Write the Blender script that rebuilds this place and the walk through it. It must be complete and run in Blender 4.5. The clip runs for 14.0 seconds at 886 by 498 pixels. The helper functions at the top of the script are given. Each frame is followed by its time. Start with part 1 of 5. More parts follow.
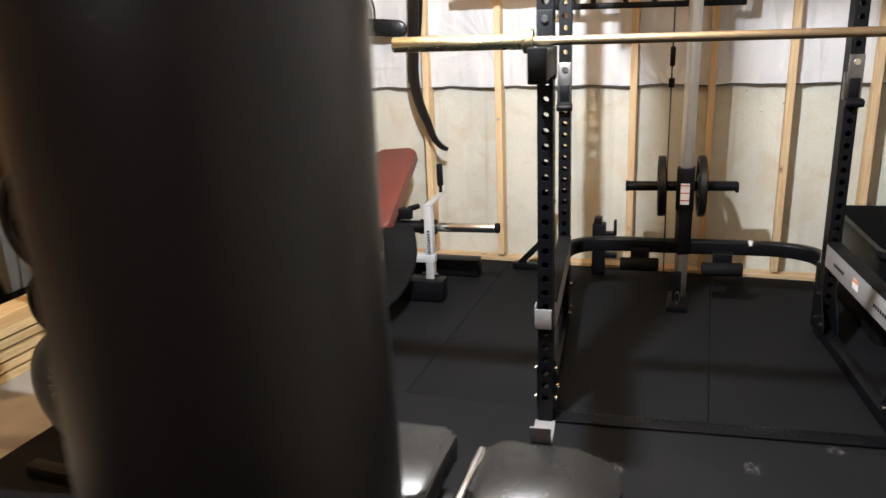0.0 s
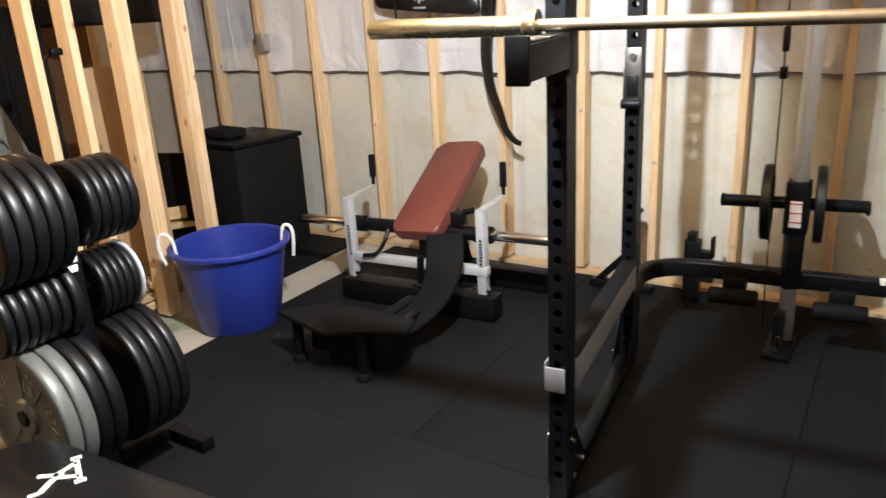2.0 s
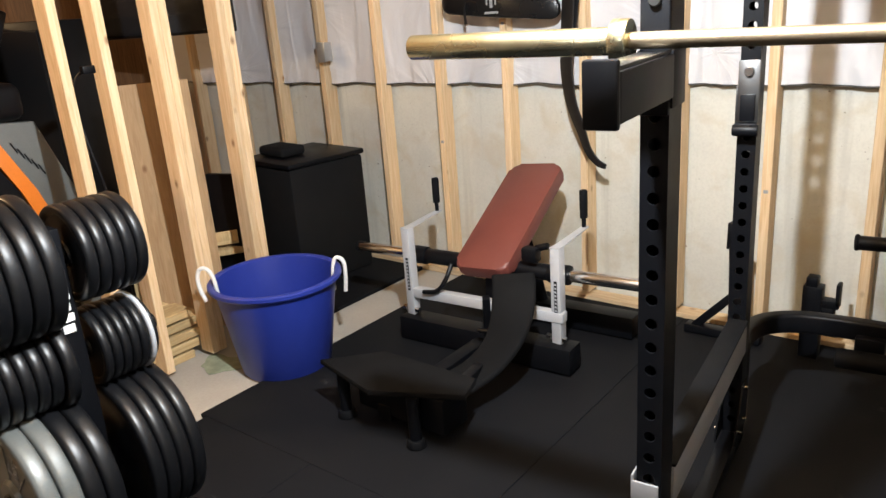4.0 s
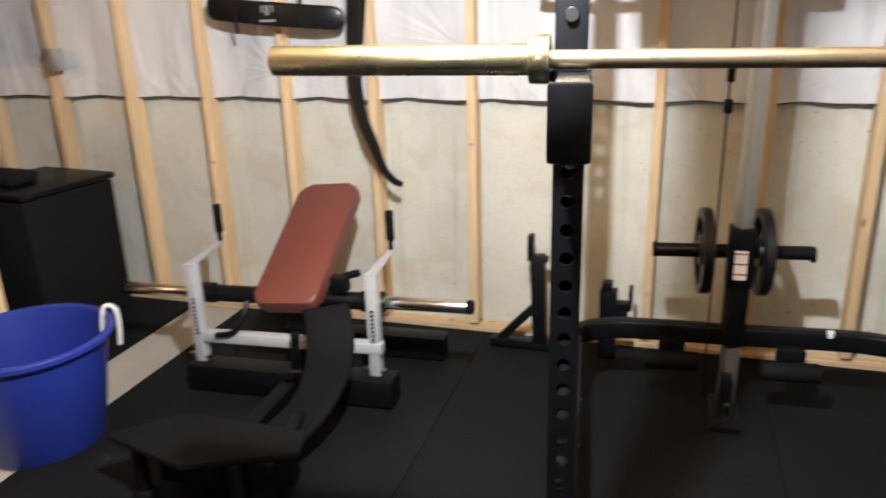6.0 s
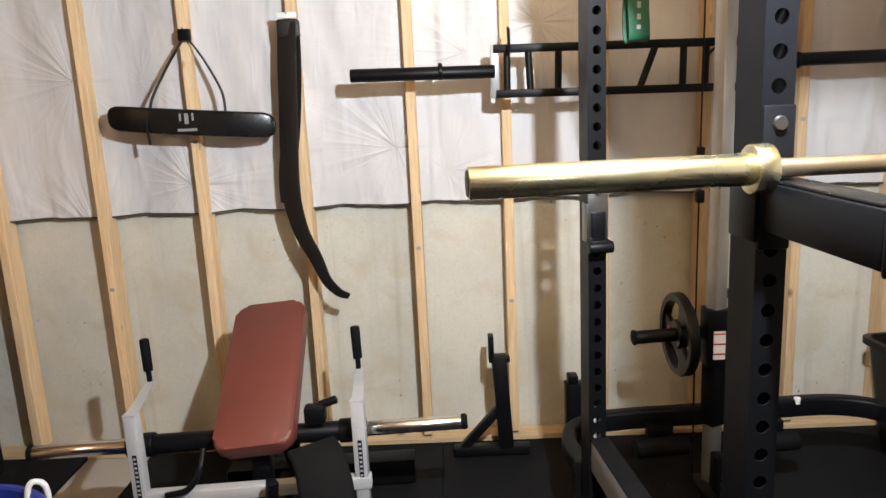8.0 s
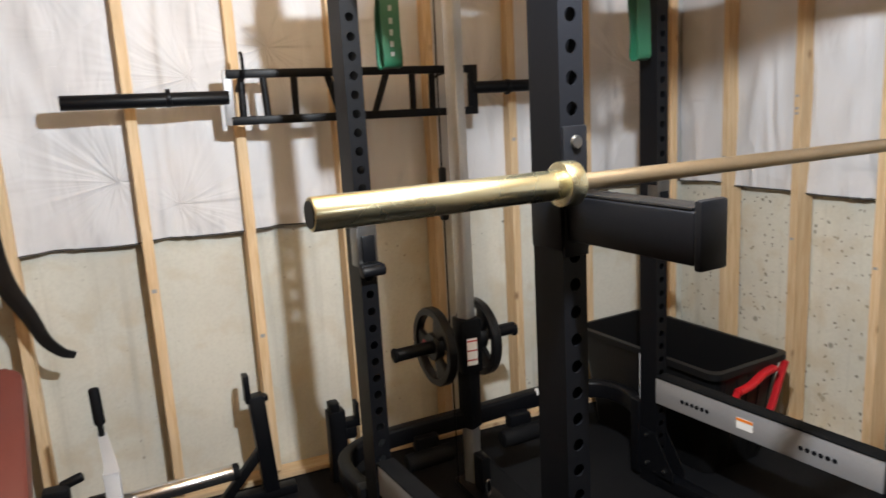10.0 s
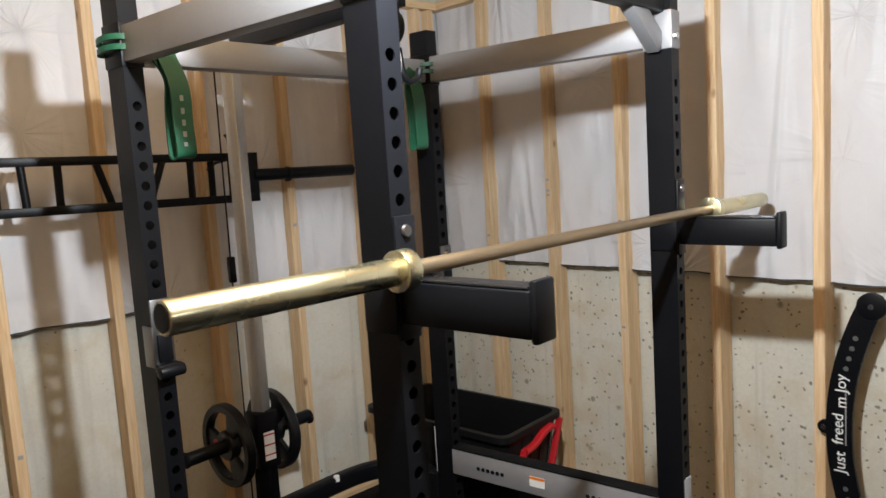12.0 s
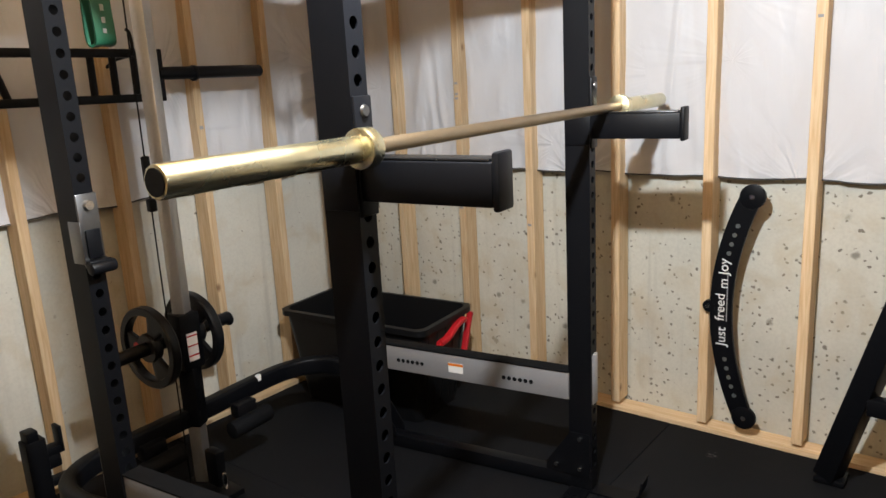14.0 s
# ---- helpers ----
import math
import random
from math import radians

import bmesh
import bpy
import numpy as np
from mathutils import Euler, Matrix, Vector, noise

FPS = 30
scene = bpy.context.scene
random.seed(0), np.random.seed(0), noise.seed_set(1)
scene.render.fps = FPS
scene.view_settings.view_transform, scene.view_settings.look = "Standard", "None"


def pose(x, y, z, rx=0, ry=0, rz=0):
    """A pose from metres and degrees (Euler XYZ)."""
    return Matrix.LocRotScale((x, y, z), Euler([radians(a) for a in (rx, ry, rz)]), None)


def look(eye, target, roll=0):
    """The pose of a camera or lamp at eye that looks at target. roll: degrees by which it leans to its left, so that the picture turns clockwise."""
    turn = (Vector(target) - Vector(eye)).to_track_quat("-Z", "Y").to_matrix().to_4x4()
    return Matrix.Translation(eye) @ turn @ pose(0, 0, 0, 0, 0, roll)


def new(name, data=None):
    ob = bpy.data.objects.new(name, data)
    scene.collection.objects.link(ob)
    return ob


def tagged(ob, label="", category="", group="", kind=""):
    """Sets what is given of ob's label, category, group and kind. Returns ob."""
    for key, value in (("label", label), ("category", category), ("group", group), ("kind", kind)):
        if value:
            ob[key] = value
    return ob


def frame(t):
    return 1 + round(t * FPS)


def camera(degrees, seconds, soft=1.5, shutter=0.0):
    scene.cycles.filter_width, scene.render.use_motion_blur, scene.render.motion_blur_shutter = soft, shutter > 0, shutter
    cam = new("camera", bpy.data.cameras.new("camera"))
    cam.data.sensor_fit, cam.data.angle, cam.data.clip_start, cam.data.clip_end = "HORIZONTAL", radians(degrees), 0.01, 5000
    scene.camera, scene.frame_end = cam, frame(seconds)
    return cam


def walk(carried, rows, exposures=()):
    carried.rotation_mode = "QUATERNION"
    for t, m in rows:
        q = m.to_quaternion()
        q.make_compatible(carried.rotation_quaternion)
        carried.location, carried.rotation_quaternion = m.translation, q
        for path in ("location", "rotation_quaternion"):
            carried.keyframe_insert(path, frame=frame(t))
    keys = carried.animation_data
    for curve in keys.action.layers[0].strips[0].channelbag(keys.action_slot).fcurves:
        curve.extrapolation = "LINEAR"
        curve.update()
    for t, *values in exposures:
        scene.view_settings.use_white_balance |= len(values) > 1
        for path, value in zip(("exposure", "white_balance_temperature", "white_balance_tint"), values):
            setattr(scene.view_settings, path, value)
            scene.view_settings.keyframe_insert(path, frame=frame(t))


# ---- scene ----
cam = camera(61.6, 14.0, shutter=0.5)
PATH = [
    (0, (0.421, 0.352, 1.434), (-0.229, 2.148, 0.841), -2.5),
    (0.5, (0.528, 0.594, 1.447), (-0.169, 2.369, 0.844), -2.8),
    (1, (0.647, 0.768, 1.438), (-0.195, 2.476, 0.825), -2.8),
    (1.5, (0.727, 0.931, 1.427), (-0.221, 2.575, 0.796), -3.2),
    (2, (0.656, 1.042, 1.427), (-0.361, 2.64, 0.787), -3.2),
    (2.5, (0.533, 1.131, 1.427), (-0.557, 2.682, 0.79), -3.5),
    (3, (0.484, 1.258, 1.421), (-0.696, 2.744, 0.788), -4.1),
    (3.2, (0.486, 1.343, 1.422), (-0.723, 2.809, 0.799), -4.4),
    (5.5, (0.214, 1.508, 1.462), (-0.701, 3.163, 0.820), -3.6),
    (6, (0.085, 1.525, 1.445), (-0.481, 3.335, 0.81), -1.7),
    (6.5, (-0.03, 1.592, 1.460), (-0.325, 3.483, 0.857), -0.3),
    (7, (-0.217, 1.634, 1.479), (-0.339, 3.57, 0.991), -1.3),
    (7.2, (-0.326, 1.631, 1.491), (-0.417, 3.576, 1.035), -1.9),
    (9.3, (-0.695, 1.513, 1.494), (-0.34, 3.439, 1.088), -1.4),
    (9.5, (-0.73, 1.585, 1.493), (-0.205, 3.472, 1.093), -1.7),
    (10, (-0.781, 1.664, 1.502), (-0.013, 3.468, 1.105), -3.2),
    (10.5, (-0.789, 1.687, 1.51), (0.139, 3.419, 1.137), -3.3),
    (11, (-0.772, 1.654, 1.518), (0.255, 3.339, 1.192), -3.3),
    (11.5, (-0.794, 1.635, 1.527), (0.386, 3.227, 1.259), -3.3),
    (12, (-0.92, 1.715, 1.53), (0.425, 3.178, 1.306), -3.6),
    (12.5, (-1.034, 1.781, 1.518), (0.404, 3.146, 1.258), -3.6),
    (13, (-1.048, 1.763, 1.488), (0.436, 3.055, 1.131), -3.5),
    (13.5, (-1.078, 1.751, 1.473), (0.429, 2.997, 1.055), -3.4),
    (14, (-1.081, 1.76, 1.474), (0.442, 2.973, 1.019), -3.1),
]
walk(cam, [(t, look(eye, target, roll)) for t, eye, target, roll in PATH],
     exposures=[(0, 0.62), (3.2, 0.62), (5.5, 0.55), (6.5, 0.45), (7, 0.40), (9.5, 0.11), (10.5, -0.03), (12, -0.28), (13, -0.24), (14, -0.11)])

# ---- light ----
world = bpy.data.worlds.new("world")
scene.world = world
world.use_nodes = True
world.node_tree.nodes["Background"].inputs[0].default_value = (0.9, 0.85, 0.8, 1)
world.node_tree.nodes["Background"].inputs[1].default_value = 0.004


def lamp(name, where, watts, colour, radius):
    data = bpy.data.lights.new(name, "POINT")
    data.energy, data.color, data.shadow_soft_size = watts, colour, radius
    ob = new(name, data)
    ob.location = where
    return ob


BULB = (-0.160, 2.40, 2.03)
lamp("bulb_light", BULB, 212, (0.885, 0.945, 1.0), 0.028)
# unseen fill lamp, added behind the camera to brighten bag and bench
FILL_FRONT = (-0.058, -0.22, 2.03)
lamp("bulb_light", FILL_FRONT, 14, (0.90, 0.95, 1.0), 0.05)
BULB_SIDE = (-3.376, 1.6, 2.03)
lamp("bulb_light", BULB_SIDE, 46, (1.0, 0.68, 0.36), 0.05)

# ---- materials ----


def material(name, colour, rough=0.6, metal=0.0, grain=(60, 0.25), stain=(4, 0.25), bump=0.1, stretch=(1, 1, 1), spec=0.5, coat=0.0, dark=None, vary=0.0, glow=0.0):
    """A surface with fine grain, broad stains and a little relief, in object metres."""
    m = bpy.data.materials.new(name)
    m.use_nodes = True
    n, l = m.node_tree.nodes, m.node_tree.links
    b = n["Principled BSDF"]
    co = n.new("ShaderNodeTexCoord")
    mp = n.new("ShaderNodeMapping")
    mp.inputs["Scale"].default_value = stretch
    l.new(co.outputs["Object"], mp.inputs["Vector"])
    fine = n.new("ShaderNodeTexNoise")
    fine.inputs["Scale"].default_value, fine.inputs["Detail"].default_value = grain[0], 4
    wide = n.new("ShaderNodeTexNoise")
    wide.inputs["Scale"].default_value, wide.inputs["Detail"].default_value = stain[0], 5
    l.new(mp.outputs[0], fine.inputs["Vector"])
    l.new(mp.outputs[0], wide.inputs["Vector"])
    low = dark or tuple(c * 0.45 for c in colour)
    a = n.new("ShaderNodeMix")
    a.data_type = "RGBA"
    a.inputs[6].default_value, a.inputs[7].default_value = (*colour, 1), (*low, 1)
    r1 = n.new("ShaderNodeMapRange")
    r1.inputs[1].default_value, r1.inputs[2].default_value, r1.inputs[4].default_value = 0.45, 0.75, stain[1]
    l.new(wide.outputs["Fac"], r1.inputs[0])
    l.new(r1.outputs[0], a.inputs[0])
    c = n.new("ShaderNodeMix")
    c.data_type = "RGBA"
    c.inputs[7].default_value = (*low, 1)
    r2 = n.new("ShaderNodeMapRange")
    r2.inputs[1].default_value, r2.inputs[2].default_value, r2.inputs[4].default_value = 0.4, 0.8, grain[1]
    l.new(fine.outputs["Fac"], r2.inputs[0])
    l.new(r2.outputs[0], c.inputs[0])
    l.new(a.outputs[2], c.inputs[6])
    out = c.outputs[2]
    if vary:
        oi = n.new("ShaderNodeObjectInfo")
        hs = n.new("ShaderNodeHueSaturation")
        r3 = n.new("ShaderNodeMapRange")
        r3.inputs[3].default_value, r3.inputs[4].default_value = 1 - vary, 1 + vary
        l.new(oi.outputs["Random"], r3.inputs[0])
        l.new(r3.outputs[0], hs.inputs["Value"])
        l.new(out, hs.inputs["Color"])
        out = hs.outputs[0]
    l.new(out, b.inputs["Base Color"])
    rr = n.new("ShaderNodeMapRange")
    rr.inputs[3].default_value, rr.inputs[4].default_value = max(rough - 0.12, 0.03), min(rough + 0.12, 1)
    l.new(wide.outputs["Fac"], rr.inputs[0])
    l.new(rr.outputs[0], b.inputs["Roughness"])
    b.inputs["Metallic"].default_value = metal
    b.inputs["Specular IOR Level"].default_value = spec
    b.inputs["Coat Weight"].default_value = coat
    if bump:
        bp = n.new("ShaderNodeBump")
        bp.inputs["Strength"].default_value, bp.inputs["Distance"].default_value = bump, 0.002
        l.new(fine.outputs["Fac"], bp.inputs["Height"])
        l.new(bp.outputs[0], b.inputs["Normal"])
    if glow:
        b.inputs["Emission Color"].default_value = (*colour, 1)
        b.inputs["Emission Strength"].default_value = glow
    return m


def wood_material(name, light, deep):
    """Sawn softwood: long grain along the local z axis, knots, and a tone of its own for each piece."""
    m = bpy.data.materials.new(name)
    m.use_nodes = True
    n, l = m.node_tree.nodes, m.node_tree.links
    b = n["Principled BSDF"]
    co = n.new("ShaderNodeTexCoord")
    oi = n.new("ShaderNodeObjectInfo")
    shift = n.new("ShaderNodeVectorMath")
    shift.operation = "ADD"
    many = n.new("ShaderNodeMath")
    many.operation = "MULTIPLY"
    many.inputs[1].default_value = 37.0
    l.new(oi.outputs["Random"], many.inputs[0])
    l.new(co.outputs["Object"], shift.inputs[0])
    l.new(many.outputs[0], shift.inputs[1])
    mp = n.new("ShaderNodeMapping")
    mp.inputs["Scale"].default_value = (1, 1, 0.06)
    l.new(shift.outputs[0], mp.inputs["Vector"])
    grain = n.new("ShaderNodeTexNoise")
    grain.inputs["Scale"].default_value, grain.inputs["Detail"].default_value, grain.inputs["Distortion"].default_value = 70, 5, 1.2
    l.new(mp.outputs[0], grain.inputs["Vector"])
    broad = n.new("ShaderNodeTexNoise")
    broad.inputs["Scale"].default_value = 9
    l.new(mp.outputs[0], broad.inputs["Vector"])
    knots = n.new("ShaderNodeTexVoronoi")
    knots.inputs["Scale"].default_value = 4.5
    k2 = n.new("ShaderNodeMapping")
    k2.inputs["Scale"].default_value = (1.6, 1.6, 1)
    l.new(shift.outputs[0], k2.inputs["Vector"])
    l.new(k2.outputs[0], knots.inputs["Vector"])
    kr = n.new("ShaderNodeMapRange")
    kr.inputs[1].default_value, kr.inputs[2].default_value, kr.inputs[3].default_value, kr.inputs[4].default_value = 0.03, 0.11, 0.75, 0.0
    l.new(knots.outputs["Distance"], kr.inputs[0])
    ramp = n.new("ShaderNodeValToRGB")
    ramp.color_ramp.elements[0].position, ramp.color_ramp.elements[1].position = 0.35, 0.7
    ramp.color_ramp.elements[0].color, ramp.color_ramp.elements[1].color = (*light, 1), (*deep, 1)
    l.new(grain.outputs["Fac"], ramp.inputs[0])
    k = n.new("ShaderNodeMix")
    k.data_type = "RGBA"
    k.inputs[7].default_value = (0.17, 0.075, 0.03, 1)
    l.new(kr.outputs[0], k.inputs[0])
    l.new(ramp.outputs[0], k.inputs[6])
    hs = n.new("ShaderNodeHueSaturation")
    r3 = n.new("ShaderNodeMapRange")
    r3.inputs[3].default_value, r3.inputs[4].default_value = 0.78, 1.12
    l.new(oi.outputs["Random"], r3.inputs[0])
    mul = n.new("ShaderNodeMath")
    mul.operation = "MULTIPLY_ADD"
    mul.inputs[1].default_value, mul.inputs[2].default_value = 0.35, -0.17
    l.new(broad.outputs["Fac"], mul.inputs[0])
    addv = n.new("ShaderNodeMath")
    l.new(mul.outputs[0], addv.inputs[0])
    l.new(r3.outputs[0], addv.inputs[1])
    l.new(addv.outputs[0], hs.inputs["Value"])
    l.new(k.outputs[2], hs.inputs["Color"])
    l.new(hs.outputs[0], b.inputs["Base Color"])
    b.inputs["Roughness"].default_value = 0.72
    b.inputs["Specular IOR Level"].default_value = 0.25
    bp = n.new("ShaderNodeBump")
    bp.inputs["Strength"].default_value, bp.inputs["Distance"].default_value = 0.25, 0.001
    l.new(grain.outputs["Fac"], bp.inputs["Height"])
    l.new(bp.outputs[0], b.inputs["Normal"])
    return m


def concrete_material(name, colour, pits=1.0, spread=0.32):
    """Cast concrete with form marks, blotches, drips and air holes."""
    m = material(name, colour, 0.85, 0, (90, 0.22), (2.2, 0.35), 0.25, spec=0.25, dark=tuple(c * 0.55 for c in colour))
    n, l = m.node_tree.nodes, m.node_tree.links
    b = n["Principled BSDF"]
    base = b.inputs["Base Color"].links[0].from_socket
    co = n.new("ShaderNodeTexCoord")
    if pits:
        nz = n.new("ShaderNodeTexNoise")
        nz.inputs["Scale"].default_value, nz.inputs["Detail"].default_value = 3, 3
        l.new(co.outputs["Object"], nz.inputs["Vector"])
        warp = n.new("ShaderNodeTexNoise")
        warp.inputs["Scale"].default_value, warp.inputs["Detail"].default_value = 45, 3
        l.new(co.outputs["Object"], warp.inputs["Vector"])
        scaled = n.new("ShaderNodeVectorMath")
        scaled.operation = "SCALE"
        scaled.inputs["Scale"].default_value = 0.022
        l.new(warp.outputs["Color"], scaled.inputs[0])
        bent = n.new("ShaderNodeVectorMath")
        l.new(co.outputs["Object"], bent.inputs[0])
        l.new(scaled.outputs[0], bent.inputs[1])
        # air holes: a scatter of small ones and fewer large ones
        for scale, large, strength in ((34, 0.40, 0.8), (16, 0.36, 0.8), (7, 0.18, 0.65)):
            vo = n.new("ShaderNodeTexVoronoi")
            vo.inputs["Scale"].default_value = scale
            l.new(bent.outputs[0], vo.inputs["Vector"])
            size = n.new("ShaderNodeMapRange")
            size.inputs[1].default_value, size.inputs[2].default_value, size.inputs[3].default_value, size.inputs[4].default_value = spread, spread + 0.3, 0.0, large * pits
            l.new(nz.outputs["Fac"], size.inputs[0])
            each = n.new("ShaderNodeSeparateColor")
            l.new(vo.outputs["Color"], each.inputs[0])
            own = n.new("ShaderNodeMath")
            own.operation = "MULTIPLY"
            l.new(each.outputs[0], own.inputs[0])
            l.new(size.outputs[0], own.inputs[1])
            gap = n.new("ShaderNodeMath")
            gap.operation = "SUBTRACT"
            l.new(own.outputs[0], gap.inputs[0])
            l.new(vo.outputs["Distance"], gap.inputs[1])
            soft = n.new("ShaderNodeMapRange")
            soft.inputs[1].default_value, soft.inputs[2].default_value, soft.inputs[4].default_value = -0.02, 0.05, strength
            l.new(gap.outputs[0], soft.inputs[0])
            mx = n.new("ShaderNodeMix")
            mx.data_type = "RGBA"
            mx.inputs[7].default_value = (0.12, 0.10, 0.075, 1)
            l.new(soft.outputs[0], mx.inputs[0])
            l.new(base, mx.inputs[6])
            base = mx.outputs[2]
        # tan blotches of cement scum
        sc = n.new("ShaderNodeTexNoise")
        sc.inputs["Scale"].default_value, sc.inputs["Detail"].default_value, sc.inputs["Distortion"].default_value = 6.5, 7, 0.6
        l.new(co.outputs["Object"], sc.inputs["Vector"])
        sr = n.new("ShaderNodeMapRange")
        sr.inputs[1].default_value, sr.inputs[2].default_value, sr.inputs[4].default_value = 0.50, 0.68, 0.5
        l.new(sc.outputs["Fac"], sr.inputs[0])
        tan = n.new("ShaderNodeMix")
        tan.data_type = "RGBA"
        tan.inputs[7].default_value = (colour[0] * 0.80, colour[1] * 0.70, colour[2] * 0.56, 1)
        l.new(sr.outputs[0], tan.inputs[0])
        l.new(base, tan.inputs[6])
        base = tan.outputs[2]
        mp = n.new("ShaderNodeMapping")
        mp.inputs["Scale"].default_value = (14, 14, 0.6)
        dr = n.new("ShaderNodeTexNoise")
        dr.inputs["Scale"].default_value, dr.inputs["Detail"].default_value = 1.3, 4
        l.new(co.outputs["Object"], mp.inputs["Vector"])
        l.new(mp.outputs[0], dr.inputs["Vector"])
        rg = n.new("ShaderNodeMapRange")
        rg.inputs[1].default_value, rg.inputs[2].default_value, rg.inputs[4].default_value = 0.58, 0.75, 0.35
        l.new(dr.outputs["Fac"], rg.inputs[0])
        m2 = n.new("ShaderNodeMix")
        m2.data_type = "RGBA"
        m2.inputs[7].default_value = (*[c * 0.5 for c in colour], 1)
        l.new(rg.outputs[0], m2.inputs[0])
        l.new(base, m2.inputs[6])
        base = m2.outputs[2]
    l.new(base, b.inputs["Base Color"])
    return m


WOOD = wood_material("spruce_stud", (0.72, 0.54, 0.34), (0.58, 0.39, 0.21))
PALLET = wood_material("pallet_board", (0.62, 0.46, 0.24), (0.45, 0.30, 0.14))
CONCRETE = concrete_material("foundation_concrete", (0.60, 0.59, 0.525), 0.42, 0.36)
PITTED = concrete_material("pitted_foundation_concrete", (0.60, 0.585, 0.51), 0.60, 0.16)
SLAB = concrete_material("floor_concrete", (0.42, 0.39, 0.34), 0)
PLASTIC = material("white_vapour_barrier", (0.60, 0.596, 0.61), 0.46, 0, (25, 0.05), (3, 0.15), 0, spec=0.2, dark=(0.46, 0.45, 0.45))


def creases(m):
    """Long pulled creases and small puckers, as relief."""
    n, l = m.node_tree.nodes, m.node_tree.links
    co = n.new("ShaderNodeTexCoord")
    normal = None
    for scale, stretch, strength, far in ((1.6, (1.3, 1.3, 0.35), 1.0, 0.045), (6, (1.4, 1.4, 0.22), 1.0, 0.02), (20, (1.2, 1.2, 0.3), 0.6, 0.004)):
        mp = n.new("ShaderNodeMapping")
        mp.inputs["Scale"].default_value = stretch
        mp.inputs["Rotation"].default_value = (0.5, 0.4, 0)
        nz = n.new("ShaderNodeTexNoise")
        nz.noise_type = "RIDGED_MULTIFRACTAL"
        nz.inputs["Scale"].default_value, nz.inputs["Detail"].default_value, nz.inputs["Distortion"].default_value = scale, 2, 0.8
        bp = n.new("ShaderNodeBump")
        bp.inputs["Strength"].default_value, bp.inputs["Distance"].default_value = strength, far
        l.new(co.outputs["Object"], mp.inputs["Vector"])
        l.new(mp.outputs[0], nz.inputs["Vector"])
        l.new(nz.outputs["Fac"], bp.inputs["Height"])
        if normal:
            l.new(normal, bp.inputs["Normal"])
        normal = bp.outputs[0]
    # pleats that fan out from the staples
    vo = n.new("ShaderNodeTexVoronoi")
    vo.inputs["Scale"].default_value = 2.1
    l.new(co.outputs["Object"], vo.inputs["Vector"])
    away = n.new("ShaderNodeVectorMath")
    away.operation = "SUBTRACT"
    l.new(co.outputs["Object"], away.inputs[0])
    l.new(vo.outputs["Position"], away.inputs[1])
    ax = n.new("ShaderNodeSeparateXYZ")
    l.new(away.outputs[0], ax.inputs[0])
    flat = n.new("ShaderNodeMath")
    l.new(ax.outputs[0], flat.inputs[0])
    l.new(ax.outputs[1], flat.inputs[1])
    angle = n.new("ShaderNodeMath")
    angle.operation = "ARCTAN2"
    l.new(ax.outputs[2], angle.inputs[0])
    l.new(flat.outputs[0], angle.inputs[1])
    fan = n.new("ShaderNodeTexNoise")
    fan.noise_dimensions = "1D"
    fan.inputs["Scale"].default_value, fan.inputs["Detail"].default_value = 3.2, 2
    l.new(angle.outputs[0], fan.inputs["W"])
    fade = n.new("ShaderNodeMapRange")
    fade.inputs[1].default_value, fade.inputs[2].default_value, fade.inputs[3].default_value, fade.inputs[4].default_value = 0.05, 0.75, 1.0, 0.0
    l.new(vo.outputs["Distance"], fade.inputs[0])
    high = n.new("ShaderNodeMath")
    high.operation = "MULTIPLY"
    l.new(fan.outputs["Fac"], high.inputs[0])
    l.new(fade.outputs[0], high.inputs[1])
    bp = n.new("ShaderNodeBump")
    bp.inputs["Strength"].default_value, bp.inputs["Distance"].default_value = 0.6, 0.03
    l.new(high.outputs[0], bp.inputs["Height"])
    l.new(normal, bp.inputs["Normal"])
    normal = bp.outputs[0]
    l.new(normal, n["Principled BSDF"].inputs["Normal"])


creases(PLASTIC)
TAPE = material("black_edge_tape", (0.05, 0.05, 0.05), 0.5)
RUBBER = material("black_rubber_mat", (0.0075, 0.0078, 0.0092), 0.66, 0, (220, 0.3), (2.2, 0.5), 0.35, spec=0.07, dark=(0.013, 0.0132, 0.0145), vary=0.12)
BLACK = material("black_powder_coat", (0.0038, 0.0041, 0.0054), 0.42, 0, (240, 0.2), (6, 0.2), 0.08, spec=0.17)
GREY_STEEL = material("grey_painted_steel", (0.30, 0.30, 0.31), 0.4, 0.3, (150, 0.1), (5, 0.15), 0.05)
SILVER = material("light_grey_powder_coat", (0.42, 0.43, 0.45), 0.4, 0, (160, 0.1), (6, 0.15), 0.05)
DARK_STEEL = material("dark_zinc_steel", (0.22, 0.22, 0.22), 0.34, 1.0, (90, 0.15), (8, 0.2), 0.03)
PANELLING = wood_material("brown_panelling", (0.22, 0.12, 0.055), (0.13, 0.065, 0.03))
PLYWOOD = wood_material("plywood", (0.46, 0.31, 0.17), (0.36, 0.23, 0.12))
CHROME = material("worn_chrome", (0.75, 0.74, 0.72), 0.22, 1.0, (90, 0.15), (8, 0.2), 0.03)
GALV = material("galvanised_pole", (0.50, 0.50, 0.49), 0.34, 0.7, (80, 0.15), (6, 0.25), 0.03)
BRASS = material("gold_zinc_plated_steel", (0.78, 0.72, 0.48), 0.30, 1.0, (40, 0.25), (7, 0.45), 0.05, dark=(0.52, 0.54, 0.34))
SHAFT = material("brushed_gold_steel_shaft", (0.38, 0.30, 0.20), 0.44, 1.0, (400, 0.25), (8, 0.25), 0.25)
